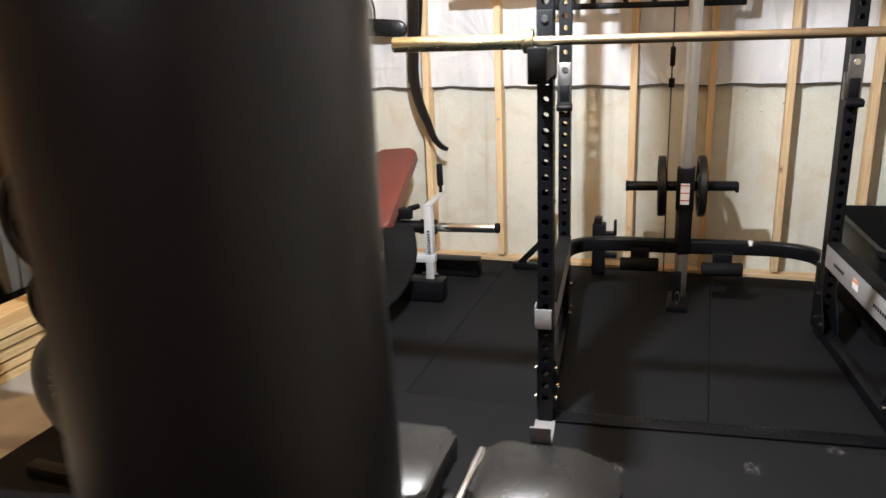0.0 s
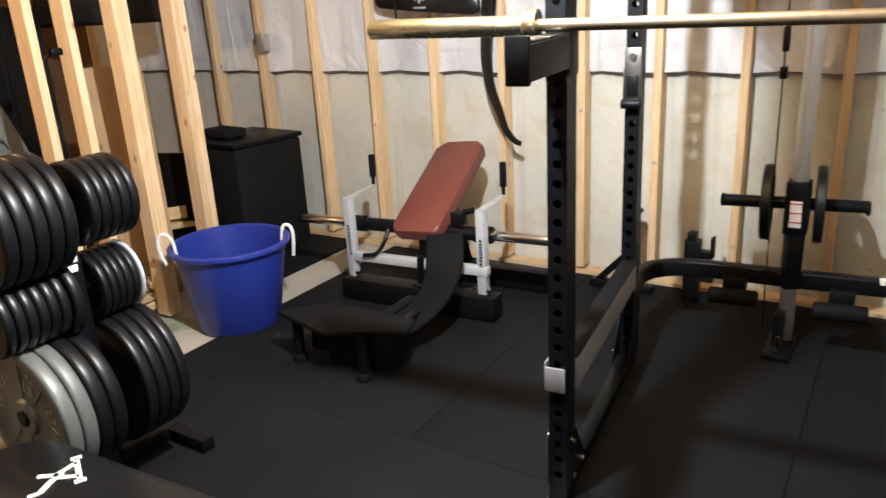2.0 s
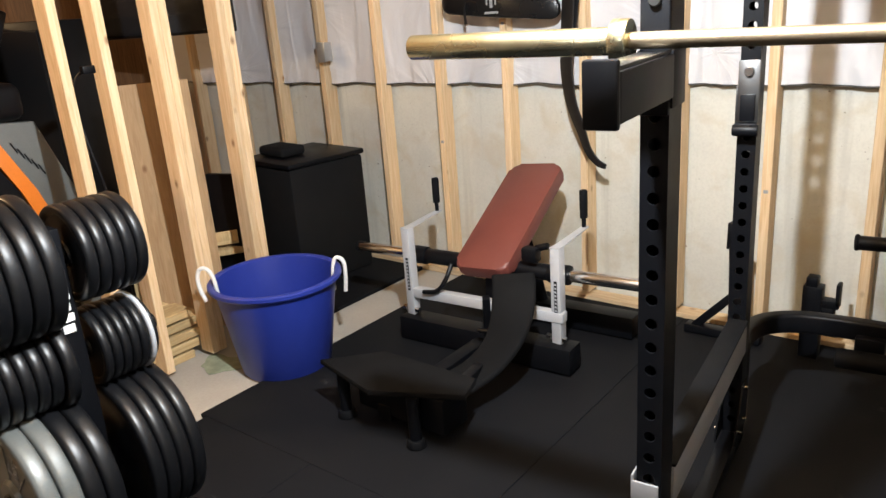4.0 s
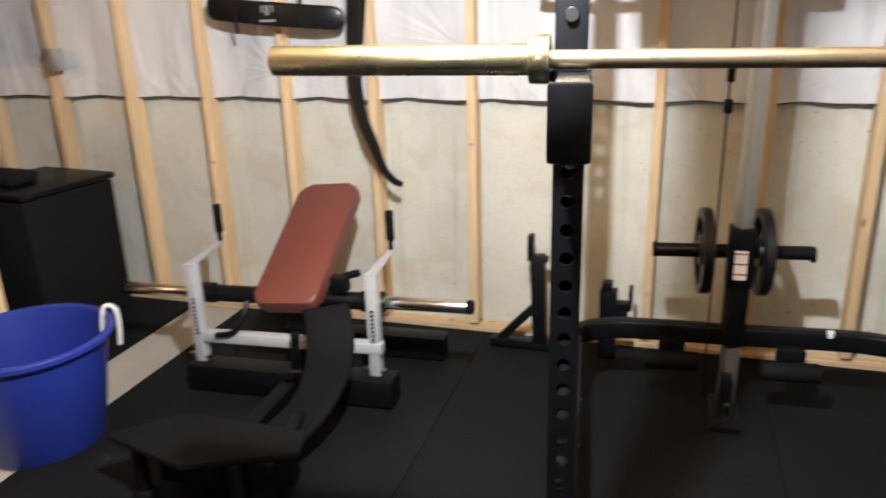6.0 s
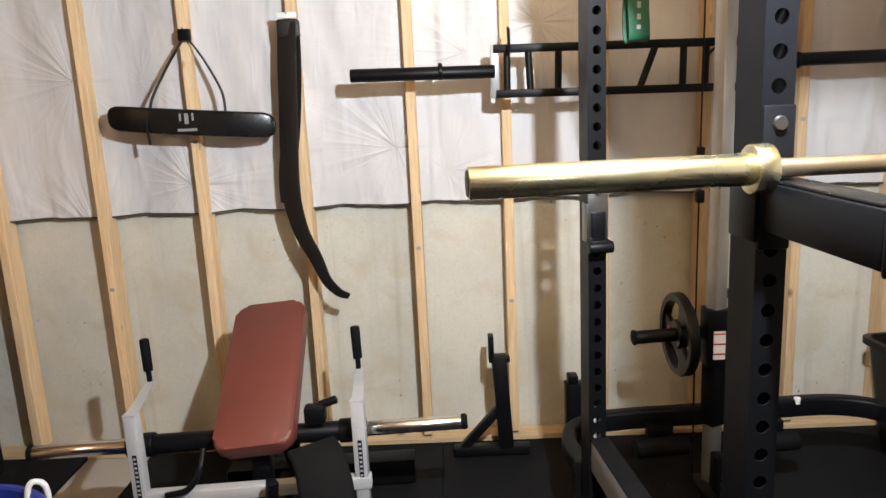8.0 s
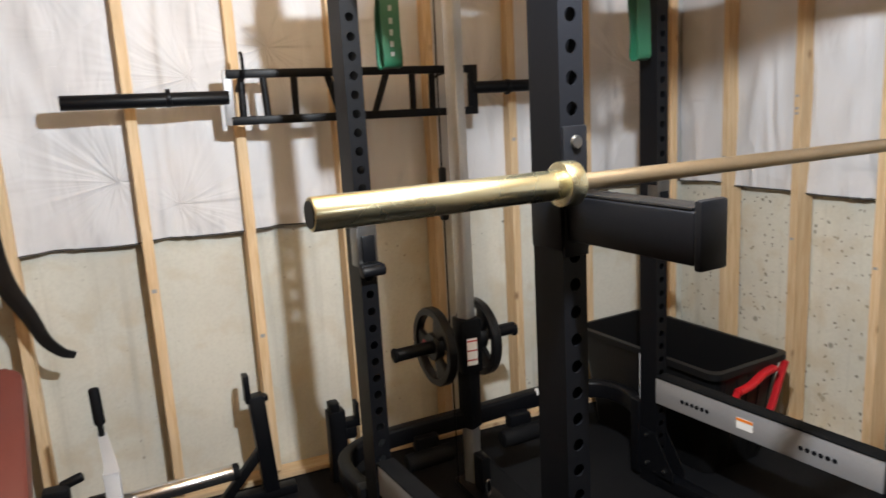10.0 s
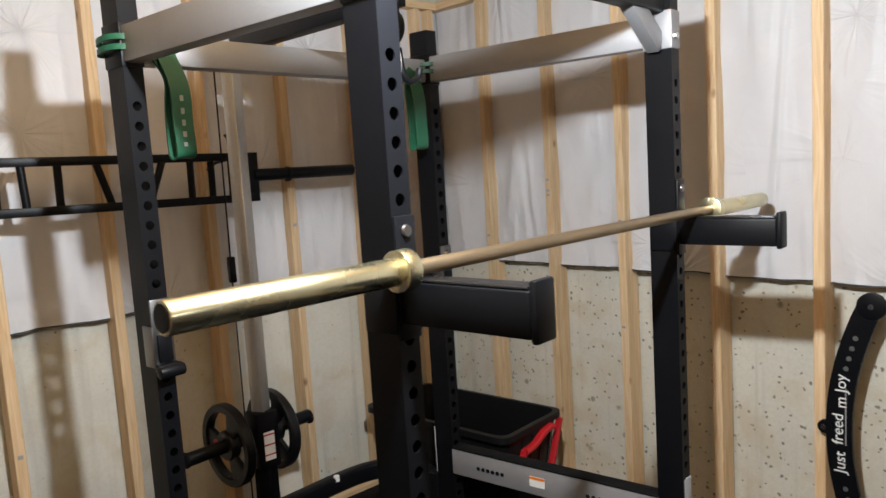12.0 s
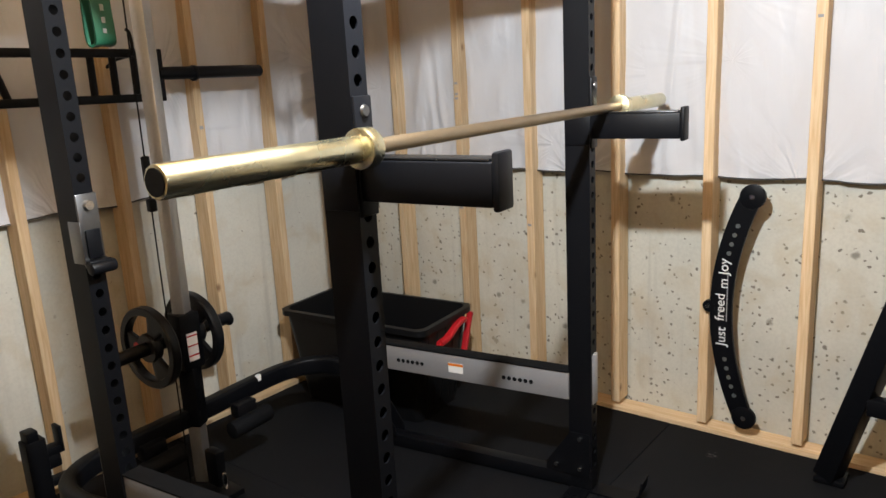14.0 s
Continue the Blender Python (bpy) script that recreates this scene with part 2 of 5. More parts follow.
RED_VINYL = material("oxblood_vinyl", (0.155, 0.042, 0.032), 0.45, 0, (180, 0.2), (4, 0.2), 0.2)
VINYL = material("black_vinyl", (0.0075, 0.0075, 0.008), 0.29, 0, (150, 0.2), (5, 0.3), 0.22, spec=0.33)
FOAM = material("black_foam_grip", (0.0045, 0.0047, 0.0056), 0.75, 0, (300, 0.2), (8, 0.2), 0.3, spec=0.12)
CARPET = material("black_textured_pad", (0.006, 0.006, 0.0065), 0.85, 0, (260, 0.3), (6, 0.3), 0.5, spec=0.12)
IRON = material("black_enamelled_iron", (0.0050, 0.0052, 0.0062), 0.36, 0, (200, 0.2), (9, 0.2), 0.1, spec=0.32)
GREY_IRON = material("grey_hammertone_iron", (0.13, 0.14, 0.135), 0.42, 0.2, (160, 0.2), (7, 0.3), 0.15)
BLUE = material("blue_polyethylene", (0.018, 0.035, 0.26), 0.38, 0, (120, 0.1), (5, 0.15), 0.05)
WHITE = material("white_plastic", (0.78, 0.77, 0.75), 0.5, 0, (80, 0.1), (6, 0.1), 0.03)
BIN = material("black_polypropylene", (0.0060, 0.0060, 0.0065), 0.42, 0, (150, 0.2), (5, 0.2), 0.08, spec=0.25)
RED = material("red_plastic", (0.45, 0.012, 0.018), 0.4, 0, (80, 0.1), (6, 0.15), 0.03)
GREEN = material("green_latex_band", (0.010, 0.085, 0.042), 0.5, 0, (150, 0.15), (10, 0.2), 0.1)
PRINT = material("white_print", (0.80, 0.80, 0.78), 0.6, 0, (90, 0.05), (9, 0.05), 0)
GREY_PRINT = material("grey_print", (0.28, 0.28, 0.28), 0.6, 0, (90, 0.05), (9, 0.05), 0)
ORANGE = material("orange_plastic", (0.75, 0.20, 0.02), 0.45, 0, (90, 0.1), (6, 0.1), 0.03)
STRAP = material("black_leather", (0.0080, 0.0075, 0.0075), 0.5, 0, (160, 0.2), (10, 0.25), 0.3)
BAG = material("black_bag_vinyl", (0.0042, 0.0044, 0.006), 0.38, 0, (130, 0.25), (4, 0.35), 0.16, spec=0.42)
SPECKLED = material("speckled_fabric_cover", (0.0065, 0.0065, 0.0070), 0.9, 0, (200, 0.3), (4, 0.2), 0.3, spec=0.2)
GLASS_LIT = material("lit_bulb_glass", (1.0, 0.86, 0.68), 0.4, glow=8.0)
SCREEN = material("dark_screen", (0.012, 0.012, 0.014), 0.12, 0, (90, 0.02), (5, 0.05), 0)
LIT_PANEL = material("pale_console_panel", (0.75, 0.66, 0.52), 0.4, 0, (60, 0.1), (6, 0.15), 0.02)
MOSS = material("greenish_paint_spill", (0.30, 0.33, 0.22), 0.9, 0, (40, 0.5), (12, 0.6), 0.1)


def scuff(m, colour, scale, amount):
    """Adds sparse pale scrapes to a material."""
    n, l = m.node_tree.nodes, m.node_tree.links
    b = n["Principled BSDF"]
    base = b.inputs["Base Color"].links[0].from_socket
    co = n.new("ShaderNodeTexCoord")
    wob = n.new("ShaderNodeTexNoise")
    wob.inputs["Scale"].default_value = 9
    l.new(co.outputs["Object"], wob.inputs["Vector"])
    mv = n.new("ShaderNodeMix")
    mv.data_type = "VECTOR"
    mv.inputs[0].default_value = 0.06
    l.new(co.outputs["Object"], mv.inputs[4])
    l.new(wob.outputs["Color"], mv.inputs[5])
    vo = n.new("ShaderNodeTexVoronoi")
    vo.inputs["Scale"].default_value = scale
    l.new(mv.outputs[1], vo.inputs["Vector"])
    pick = n.new("ShaderNodeSeparateColor")
    l.new(vo.outputs["Color"], pick.inputs[0])
    some = n.new("ShaderNodeMath")
    some.operation = "GREATER_THAN"
    some.inputs[1].default_value = 0.80
    l.new(pick.outputs[0], some.inputs[0])
    near = n.new("ShaderNodeMapRange")
    near.inputs[1].default_value, near.inputs[2].default_value, near.inputs[3].default_value, near.inputs[4].default_value = 0.03, 0.16, amount, 0.0
    l.new(vo.outputs["Distance"], near.inputs[0])
    tex = n.new("ShaderNodeTexNoise")
    tex.inputs["Scale"].default_value, tex.inputs["Detail"].default_value = 60, 6
    l.new(co.outputs["Object"], tex.inputs["Vector"])
    rag = n.new("ShaderNodeMapRange")
    rag.inputs[1].default_value, rag.inputs[2].default_value = 0.48, 0.62
    l.new(tex.outputs["Fac"], rag.inputs[0])
    a = n.new("ShaderNodeMath")
    a.operation = "MULTIPLY"
    l.new(some.outputs[0], a.inputs[0])
    l.new(near.outputs[0], a.inputs[1])
    c = n.new("ShaderNodeMath")
    c.operation = "MULTIPLY"
    l.new(a.outputs[0], c.inputs[0])
    l.new(rag.outputs[0], c.inputs[1])
    mx = n.new("ShaderNodeMix")
    mx.data_type = "RGBA"
    mx.inputs[7].default_value = (*colour, 1)
    l.new(c.outputs[0], mx.inputs[0])
    l.new(base, mx.inputs[6])
    l.new(mx.outputs[2], b.inputs["Base Color"])


scuff(RUBBER, (0.15, 0.145, 0.135), 4.6, 0.85)
scuff(RUBBER, (0.034, 0.032, 0.030), 1.3, 0.75)
scuff(CARPET, (0.03, 0.03, 0.03), 6, 0.4)
scuff(GREY_IRON, (0.05, 0.05, 0.05), 9, 0.6)

# ---- building helpers ----


class Geo:
    """A bmesh that grows by simple shaped pieces."""

    def __init__(self):
        self.bm = bmesh.new()

    def _bevel(self, verts, bev, seg=2):
        if bev:
            edges = list({e for v in verts for e in v.link_edges})
            bmesh.ops.bevel(self.bm, geom=edges, offset=bev, segments=seg, profile=0.5, affect="EDGES")

    def box(self, c, s, bev=0.0, m=None, seg=2):
        at = (m or Matrix()) @ Matrix.Translation(c) @ Matrix.Diagonal((*s, 1))
        made = bmesh.ops.create_cube(self.bm, size=1, matrix=at)
        self._bevel(made["verts"], bev, seg)
        return self

    def beam(self, a, b, w, h, bev=0.0, roll=0.0):
        """A straight bar from a to b, w wide and h high."""
        a, b = Vector(a), Vector(b)
        d = b - a
        q = d.to_track_quat("Y", "Z").to_matrix().to_4x4()
        at = Matrix.Translation((a + b) / 2) @ q @ pose(0, 0, 0, 0, roll, 0)
        return self.box((0, 0, 0), (w, d.length, h), bev, at)

    def cyl(self, a, b, r, r2=None, seg=24, bev=0.0):
        a, b = Vector(a), Vector(b)
        d = b - a
        at = Matrix.Translation((a + b) / 2) @ d.to_track_quat("Z", "Y").to_matrix().to_4x4()
        made = bmesh.ops.create_cone(self.bm, cap_ends=True, segments=seg, radius1=r, radius2=r if r2 is None else r2, depth=d.length, matrix=at)
        if bev:
            rims = [e for e in {e for v in made["verts"] for e in v.link_edges} if any(len(f.verts) > 4 for f in e.link_faces)]
            bmesh.ops.bevel(self.bm, geom=rims, offset=bev, segments=2, profile=0.5, affect="EDGES")
        return self

    def lathe(self, profile, m=None, seg=48):
        """Turns (radius, height) pairs about the local z axis; a closed profile makes a ring."""
        m = m or Matrix()
        rings = []
        for r, z in profile:
            rings.append([self.bm.verts.new(m @ Vector((r * math.cos(a), r * math.sin(a), z))) for a in (2 * math.pi * k / seg for k in range(seg))])
        for one, two in zip(rings, rings[1:]):
            for k in range(seg):
                self.bm.faces.new((one[k], one[(k + 1) % seg], two[(k + 1) % seg], two[k]))
        return self

    def sweep(self, points, section, closed=False, flat=None, widths=None):
        """Carries a closed section of (side, up) pairs along points; flat: the direction that stays up."""
        pts = [Vector(p) for p in points]
        up0 = Vector(flat or (0, 0, 1))
        rings = []
        for k, p in enumerate(pts):
            d = (pts[min(k + 1, len(pts) - 1)] - pts[max(k - 1, 0)]).normalized()
            side = d.cross(up0)
            side = side.normalized() if side.length > 1e-4 else Vector((1, 0, 0))
            up = side.cross(d)
            wide = widths[k] if widths else 1.0
            rings.append([self.bm.verts.new(p + side * a * wide + up * b) for a, b in section])
        n = len(section)
        for one, two in zip(rings, rings[1:]):
            for k in range(n):
                self.bm.faces.new((one[k], one[(k + 1) % n], two[(k + 1) % n], two[k]))
        self.bm.faces.new(rings[0])
        self.bm.faces.new(rings[-1][::-1])
        return self

    def tube(self, points, r, seg=10, flat=None):
        return self.sweep(points, [(r * math.cos(a), r * math.sin(a)) for a in (2 * math.pi * k / seg for k in range(seg))], flat=flat)

    def prism(self, outline, depth, m=None, bev=0.0):
        """An outline in local x and y, drawn depth along z."""
        m = m or Matrix()
        lo = [self.bm.verts.new(m @ Vector((x, y, 0))) for x, y in outline]
        hi = [self.bm.verts.new(m @ Vector((x, y, depth))) for x, y in outline]
        n = len(outline)
        faces = [self.bm.faces.new(lo[::-1]), self.bm.faces.new(hi)]
        for k in range(n):
            self.bm.faces.new((lo[k], lo[(k + 1) % n], hi[(k + 1) % n], hi[k]))
        if bev:
            edges = list({e for f in faces for e in f.edges})
            bmesh.ops.bevel(self.bm, geom=edges, offset=bev, segments=2, profile=0.5, affect="EDGES")
        return self


def part(name, geo, mat, parent=None, label="", sharp=35):
    """One mesh object of a Geo, under a thing or a part."""
    me = bpy.data.meshes.new(name)
    bmesh.ops.recalc_face_normals(geo.bm, faces=geo.bm.faces)
    geo.bm.to_mesh(me)
    geo.bm.free()
    me.materials.append(mat)
    me.polygons.foreach_set("use_smooth", [True] * len(me.polygons))
    me.set_sharp_from_angle(angle=radians(sharp))
    ob = new(name, me)
    if parent:
        ob.parent = parent
    if label:
        tagged(ob, label)
    return ob


def thing(name, label, category, at=(0, 0, 0), rz=0, group="", kind=""):
    e = new(name)
    e.matrix_world = pose(*at, 0, 0, rz)
    return tagged(e, label, category, group, kind)


def settle(ob, pivot, to, turn, size=1.0):
    """Turns a thing built in room coordinates about a pivot and sets it down elsewhere."""
    ob.matrix_world = pose(*to, 0, 0, turn) @ Matrix.Scale(size, 4) @ Matrix.Translation((-pivot[0], -pivot[1], -pivot[2]))


def setting(name, geo, mat, label, category=""):
    return tagged(part(name, geo, mat), label, category or name.split("_")[0], kind="structure")


def rounded(w, h, r, seg=5):
    """A rounded rectangle's outline round the origin."""
    out = []
    for cx, cy, a0 in ((w / 2 - r, h / 2 - r, 0), (-w / 2 + r, h / 2 - r, 90), (-w / 2 + r, -h / 2 + r, 180), (w / 2 - r, -h / 2 + r, 270)):
        for k in range(seg + 1):
            a = radians(a0 + 90 * k / seg)
            out.append((cx + r * math.cos(a), cy + r * math.sin(a)))
    return out


def curve_points(knots, per=8):
    """A smooth line through the knots."""
    k = [Vector(p) for p in knots]
    k = [2 * k[0] - k[1]] + k + [2 * k[-1] - k[-2]]
    out = []
    for i in range(1, len(k) - 2):
        for s in range(per):
            t = s / per
            a, b, c, d = k[i - 1 : i + 3]
            out.append(0.5 * (2 * b + (c - a) * t + (2 * a - 5 * b + 4 * c - d) * t * t + (3 * b - a - 3 * c + d) * t**3))
    return out + [k[-2]]


def lettering(name, text, size, m, mat, parent, spacing=1.0, extrude=0.0004):
    """Words in the built-in font, as a mesh part at the pose m in its parent's space."""
    cu = bpy.data.curves.new(name, "FONT")
    cu.body, cu.size, cu.align_x, cu.align_y, cu.extrude, cu.space_character = text, size, "CENTER", "CENTER", extrude, spacing
    tmp = bpy.data.objects.new(name, cu)
    scene.collection.objects.link(tmp)
    me = bpy.data.meshes.new_from_object(tmp.evaluated_get(bpy.context.evaluated_depsgraph_get()))
    bpy.data.objects.remove(tmp)
    me.materials.clear()
    me.materials.append(mat)
    ob = new(name, me)
    ob.parent = parent
    ob.matrix_basis = m
    return ob

# ---- structure ----
BACK, RIGHT, LEFT, FRONT, TOP = 4.552, 1.738, -5.2, -1.7, 2.31   # faces of the framing, height of the top plates
SILL = 1.043                                                    # lower edge of the vapour barrier

setting("ground", Geo().box((-1.6, 1.5, -0.07), (7.6, 7.0, 0.10)), SLAB, "bare grey concrete basement floor slab", "floor")
setting("wall_north", Geo().box((-1.6, BACK + 0.20, 1.2), (7.6, 0.2, 2.6)), CONCRETE, "cast concrete foundation wall with air holes", "wall")
setting("wall_east", Geo().box((RIGHT + 0.20, 1.45, 1.2), (0.2, 6.4, 2.6)), PITTED, "cast concrete foundation wall with air holes", "wall")
# south wall is unseen; its dark finish is added to dim reflections on the bag
setting("wall_south", Geo().box((-1.6, FRONT - 0.1, 1.2), (7.6, 0.2, 2.6)), PANELLING, "brown wood panelled wall", "wall")
setting("wall_west", Geo().box((LEFT + 0.55, 1.5, 1.2), (0.1, 6.4, 2.6)), PANELLING, "brown wood panelled wall", "wall")
ceil = Geo().box((-1.6, 1.5, 2.66), (7.8, 7.2, 0.03))
for k in range(19):
    ceil.box((-5.0 + 0.406 * k, 1.5, 2.53), (0.038, 6.8, 0.235))
setting("ceiling", ceil, WOOD, "open basement ceiling of floor joists and sheathing", "ceiling")


def stud_wall(name, label, fixed, axis, places, lo, hi, low=True, deep=0.089, side=1):
    """A framed wall: each stud a piece of its own, with plates below and above."""
    e = tagged(new(name), label, "wall", kind="structure")
    z0 = 0.034 if low else 0.0
    me = None
    for p in places:
        if me is None:
            g = Geo().box((0, 0, (z0 + TOP) / 2), (0.038, deep, TOP - z0), 0.0025, None, 1)
            ob = part("stud", g, WOOD, e)
            me = ob.data
        else:
            ob = new("stud", me)
            ob.parent = e
        ob.matrix_basis = pose(p, fixed + deep / 2, 0) if axis == "x" else pose(fixed + side * deep / 2, p, 0, 0, 0, 90)
    mid, run = (lo + hi) / 2, hi - lo
    for nm, z, h in (("bottom_plate", -0.001, 0.035), ("top_plate", TOP + 0.019, 0.038)):
        if nm == "bottom_plate" and not low:
            continue
        g = Geo().box((0, 0, 0), (h, deep, run), 0.002, None, 1)
        ob = part(nm, g, WOOD, e)
        at = pose(mid, fixed + deep / 2, z + h / 2 - 0.017) if axis == "x" else pose(fixed + side * deep / 2, mid, z + h / 2 - 0.017, 0, 0, 90)
        ob.matrix_basis = at @ pose(0, 0, 0, 0, 90, 0)
    return e


north = stud_wall("wall_north_framing", "unfinished spruce stud wall in front of the concrete", BACK, "x",
                  [-4.6, -4.16, -3.73, -3.29, -2.865, -2.425, -2.00, -1.585, -1.165, -0.722, -0.348, 0.035, 0.435, 0.815, 1.20, 1.61, 1.70], -5.1, RIGHT + 0.089)
east = stud_wall("wall_east_framing", "unfinished spruce stud wall in front of the concrete", RIGHT, "y",
                 [4.262, 3.874, 3.495, 3.083, 2.704, 2.342, 1.93, 1.485, 1.08, 0.67, 0.26, -0.14, -0.55, -0.95, -1.36], FRONT, BACK - 0.002)
divide = stud_wall("wall_west_framing", "open partition of spruce studs, some doubled", -2.335, "y",
                   [2.36, 2.803, 2.972, 3.205, 3.244, 3.518, 3.557, 1.96, 1.55, 1.14, 0.73, 0.32, -0.09, -0.50, -0.91, -1.32], FRONT, 3.59, False, 0.089, -1)

for y, z in ((3.874, 1.434), (3.874, 1.385), (3.874, 1.365), (3.495, 0.795), (3.495, 1.25), (4.262, 1.17), (3.874, 0.85), (2.342, 1.60)):
    part("grade_stamp", Geo().box((RIGHT - 0.0006, y + 0.003, z), (0.001, 0.018, 0.010)), GREY_PRINT, east)
for x, z in ((-1.585, 1.33), (-0.722, 0.86), (-0.348, 0.62), (0.815, 1.31), (-2.00, 0.74)):
    part("grade_stamp", Geo().box((x, BACK - 0.0006, z), (0.018, 0.001, 0.014)), GREY_PRINT, north)


def sheet(name, a, b, out, drop, label, seed):
    """The vapour barrier: a hanging sheet with folds, gathered at staples along its lower edge."""
    g = Geo()
    a, b, out = Vector(a), Vector(b), Vector(out)
    n, rows = int((b - a).length * 40), 40
    grid = []
    for i in range(n + 1):
        col = []
        for j in range(rows + 1):
            s, z = (b - a).length * i / n, SILL + (TOP + 0.02 - SILL) * j / rows
            p = a + (b - a) * (i / n)
            w = 0.5 * noise.noise(Vector((s * 2.2 + seed, z * 0.9, seed))) + 0.35 * noise.noise(Vector((s * 9 + z * 3.5, z * 1.4 - s, seed + 4))) + 0.16 * noise.noise(Vector((s * 24 - z * 9, z * 7, seed + 9)))
            pin = abs(math.sin(math.pi * s / 0.406))
            edge = max(0.0, 1 - j / 9)
            bulge = 0.030 * w + 0.016 * (pin - 0.5)
            ray = 0.006 * edge * math.sin(30 * math.atan2(z - SILL + 0.02, ((s + 0.203) % 0.406) - 0.203))
            sag = -0.006 * edge * pin + 0.005 * edge * noise.noise(Vector((s * 5, 0, seed)))
            col.append(g.bm.verts.new(p + out * max(-0.055, min(0.028, bulge + ray)) + Vector((0, 0, z + sag))))
        grid.append(col)
    for i in range(n):
        for j in range(rows):
            g.bm.faces.new((grid[i][j], grid[i + 1][j], grid[i + 1][j + 1], grid[i][j + 1]))
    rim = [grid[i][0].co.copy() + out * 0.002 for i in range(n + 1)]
    ob = tagged(part(name, g, PLASTIC, None, "", 80), label, "insulation", kind="structure")
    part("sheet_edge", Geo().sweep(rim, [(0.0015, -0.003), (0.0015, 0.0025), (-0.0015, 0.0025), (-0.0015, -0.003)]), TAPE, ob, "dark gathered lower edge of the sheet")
    return ob


sheet("vapour_barrier_north", (-5.1, BACK + 0.060, 0), (RIGHT + 0.06, BACK + 0.060, 0), (0, -1, 0), 0, "white plastic insulation sheet hanging over the concrete", 3.0)
sheet("vapour_barrier_east", (RIGHT + 0.060, FRONT, 0), (RIGHT + 0.060, BACK + 0.05, 0), (-1, 0, 0), 0, "white plastic insulation sheet hanging over the concrete", 8.0)


def bulb_holder(at):
    e = thing("ceiling_lamp", "unseen bare bulb in a white ceiling lampholder", "lamp", at, group="bare bulbs under the joists")
    part("socket", Geo().lathe([(0.001, 0.385), (0.055, 0.385), (0.055, 0.36), (0.03, 0.34), (0.022, 0.11), (0.02, 0.095), (0.001, 0.095)], None, 20), WHITE, e)
    g = Geo().lathe([(0.001, 0.0 - 0.065)] + [(0.03 * math.sin(a), 0.0 - 0.03 - 0.035 * math.cos(a)) for a in (0.5, 1.0, 1.57, 2.2)] + [(0.014, 0.06), (0.014, 0.096)], pose(0, 0, 0.062), 20)
    glass = part("bulb", g, GLASS_LIT, e, "lit glass bulb")
    glass.visible_shadow = False


# the second holder only houses the added fill lamp
for where in (BULB, FILL_FRONT, BULB_SIDE):
    bulb_holder(where)

# rubber mats on the slab
mats = tagged(new("floor"), "black rubber stall mats laid edge to edge, scuffed", "floor", kind="structure")
MAT_TOP = 0.0


def mat_piece(x0, y0, x1, y1, parent, name="mat"):
    g = Geo().box(((x0 + x1) / 2, (y0 + y1) / 2, MAT_TOP - 0.010), (x1 - x0 - 0.0016, y1 - y0 - 0.0016, 0.019), 0.0016, None, 1)
    return part(name, g, RUBBER, parent)


for x0, x1 in ((-1.927, -0.66), (-0.66, 0.49), (0.49, RIGHT - 0.004)):
    mat_piece(x0, 2.83, x1, BACK - 0.004, mats)
for x0, x1 in ((-1.89, -1.30), (-1.30, -0.08), (-0.08, 1.14), (1.14, RIGHT - 0.004)):
    mat_piece(x0, 0.88, x1, 2.83, mats)
for x0, x1 in ((-1.87, -0.66), (-0.66, 0.56), (0.56, RIGHT - 0.004)):
    mat_piece(x0, -0.95, x1, 0.88, mats)
mat_piece(-3.4, 3.63, -2.21, BACK - 0.004, mats)
setting("paint_spill", Geo().prism([(0.11 * math.cos(a) * (1 + 0.25 * math.sin(3 * a)), 0.08 * math.sin(a) * (1 + 0.2 * math.cos(5 * a))) for a in (k * 0.314 for k in range(20))], 0.002, pose(-2.25, 3.16, -0.0195)), MOSS, "greenish paint stain on the concrete", "stain")

# ---- power rack ----
FL, RL, FR, RR = Vector((-0.078, 2.782, 0)), Vector((-0.177, 3.682, 0)), Vector((1.100, 2.906, 0)), Vector((0.964, 3.804, 0))
RACK_TURN, W, D = 6.2, 0.052, 0.084
rack = thing("power_rack", "black steel power rack with perforated uprights and grey cross beams", "power rack", (0, 0, 0))


def perforated(height, first, last, pitch=0.0508, hole=0.0122):
    """A box tube whose front and back walls carry a column of round holes."""
    g = Geo()
    bm = g.bm
    for sx in (-1, 1):
        g.box((sx * (W / 2 - 0.0015), 0, height / 2), (0.003, D, height))
    g.box((0, 0, height - 0.002), (W - 0.004, D, 0.004))
    k0, k1 = int(first / pitch), int(last / pitch)
    seg = 12
    for y, s in ((-D / 2, 1), (D / 2, -1)):
        zs = [k * pitch for k in range(k0, k1 + 1)]
        for lo, hi in ((0, zs[0] - pitch / 2), (zs[-1] + pitch / 2, height)):
            g.box((0, y + s * 0.0015, (lo + hi) / 2), (W - 0.006, 0.003, hi - lo))
        for z in zs:
            outer, inner, deep = [], [], []
            for q in range(seg):
                a = 2 * math.pi * (q + 0.5) / seg
                c, si = math.cos(a), math.sin(a)
                f = 1 / max(abs(c), abs(si))
                outer.append(bm.verts.new((c * f * (W / 2 - 0.003), y, z + si * f * pitch / 2)))
                inner.append(bm.verts.new((hole * c, y, z + hole * si)))
                deep.append(bm.verts.new((hole * c, y + s * 0.004, z + hole * si)))
            for q in range(seg):
                r = (q + 1) % seg
                bm.faces.new((outer[q], outer[r], inner[r], inner[q]))
                bm.faces.new((inner[q], inner[r], deep[r], deep[q]))
    return g


def at_post(p, turn=RACK_TURN):
    return pose(p.x, p.y, 0, 0, 0, turn)


post = part("upright", perforated(2.02, 0.13, 1.74), BLACK, rack)
post.matrix_basis = at_post(FL)
for p in (RL, FR, RR):
    ob = new("upright", post.data)
    ob.parent = rack
    ob.matrix_basis = at_post(p)


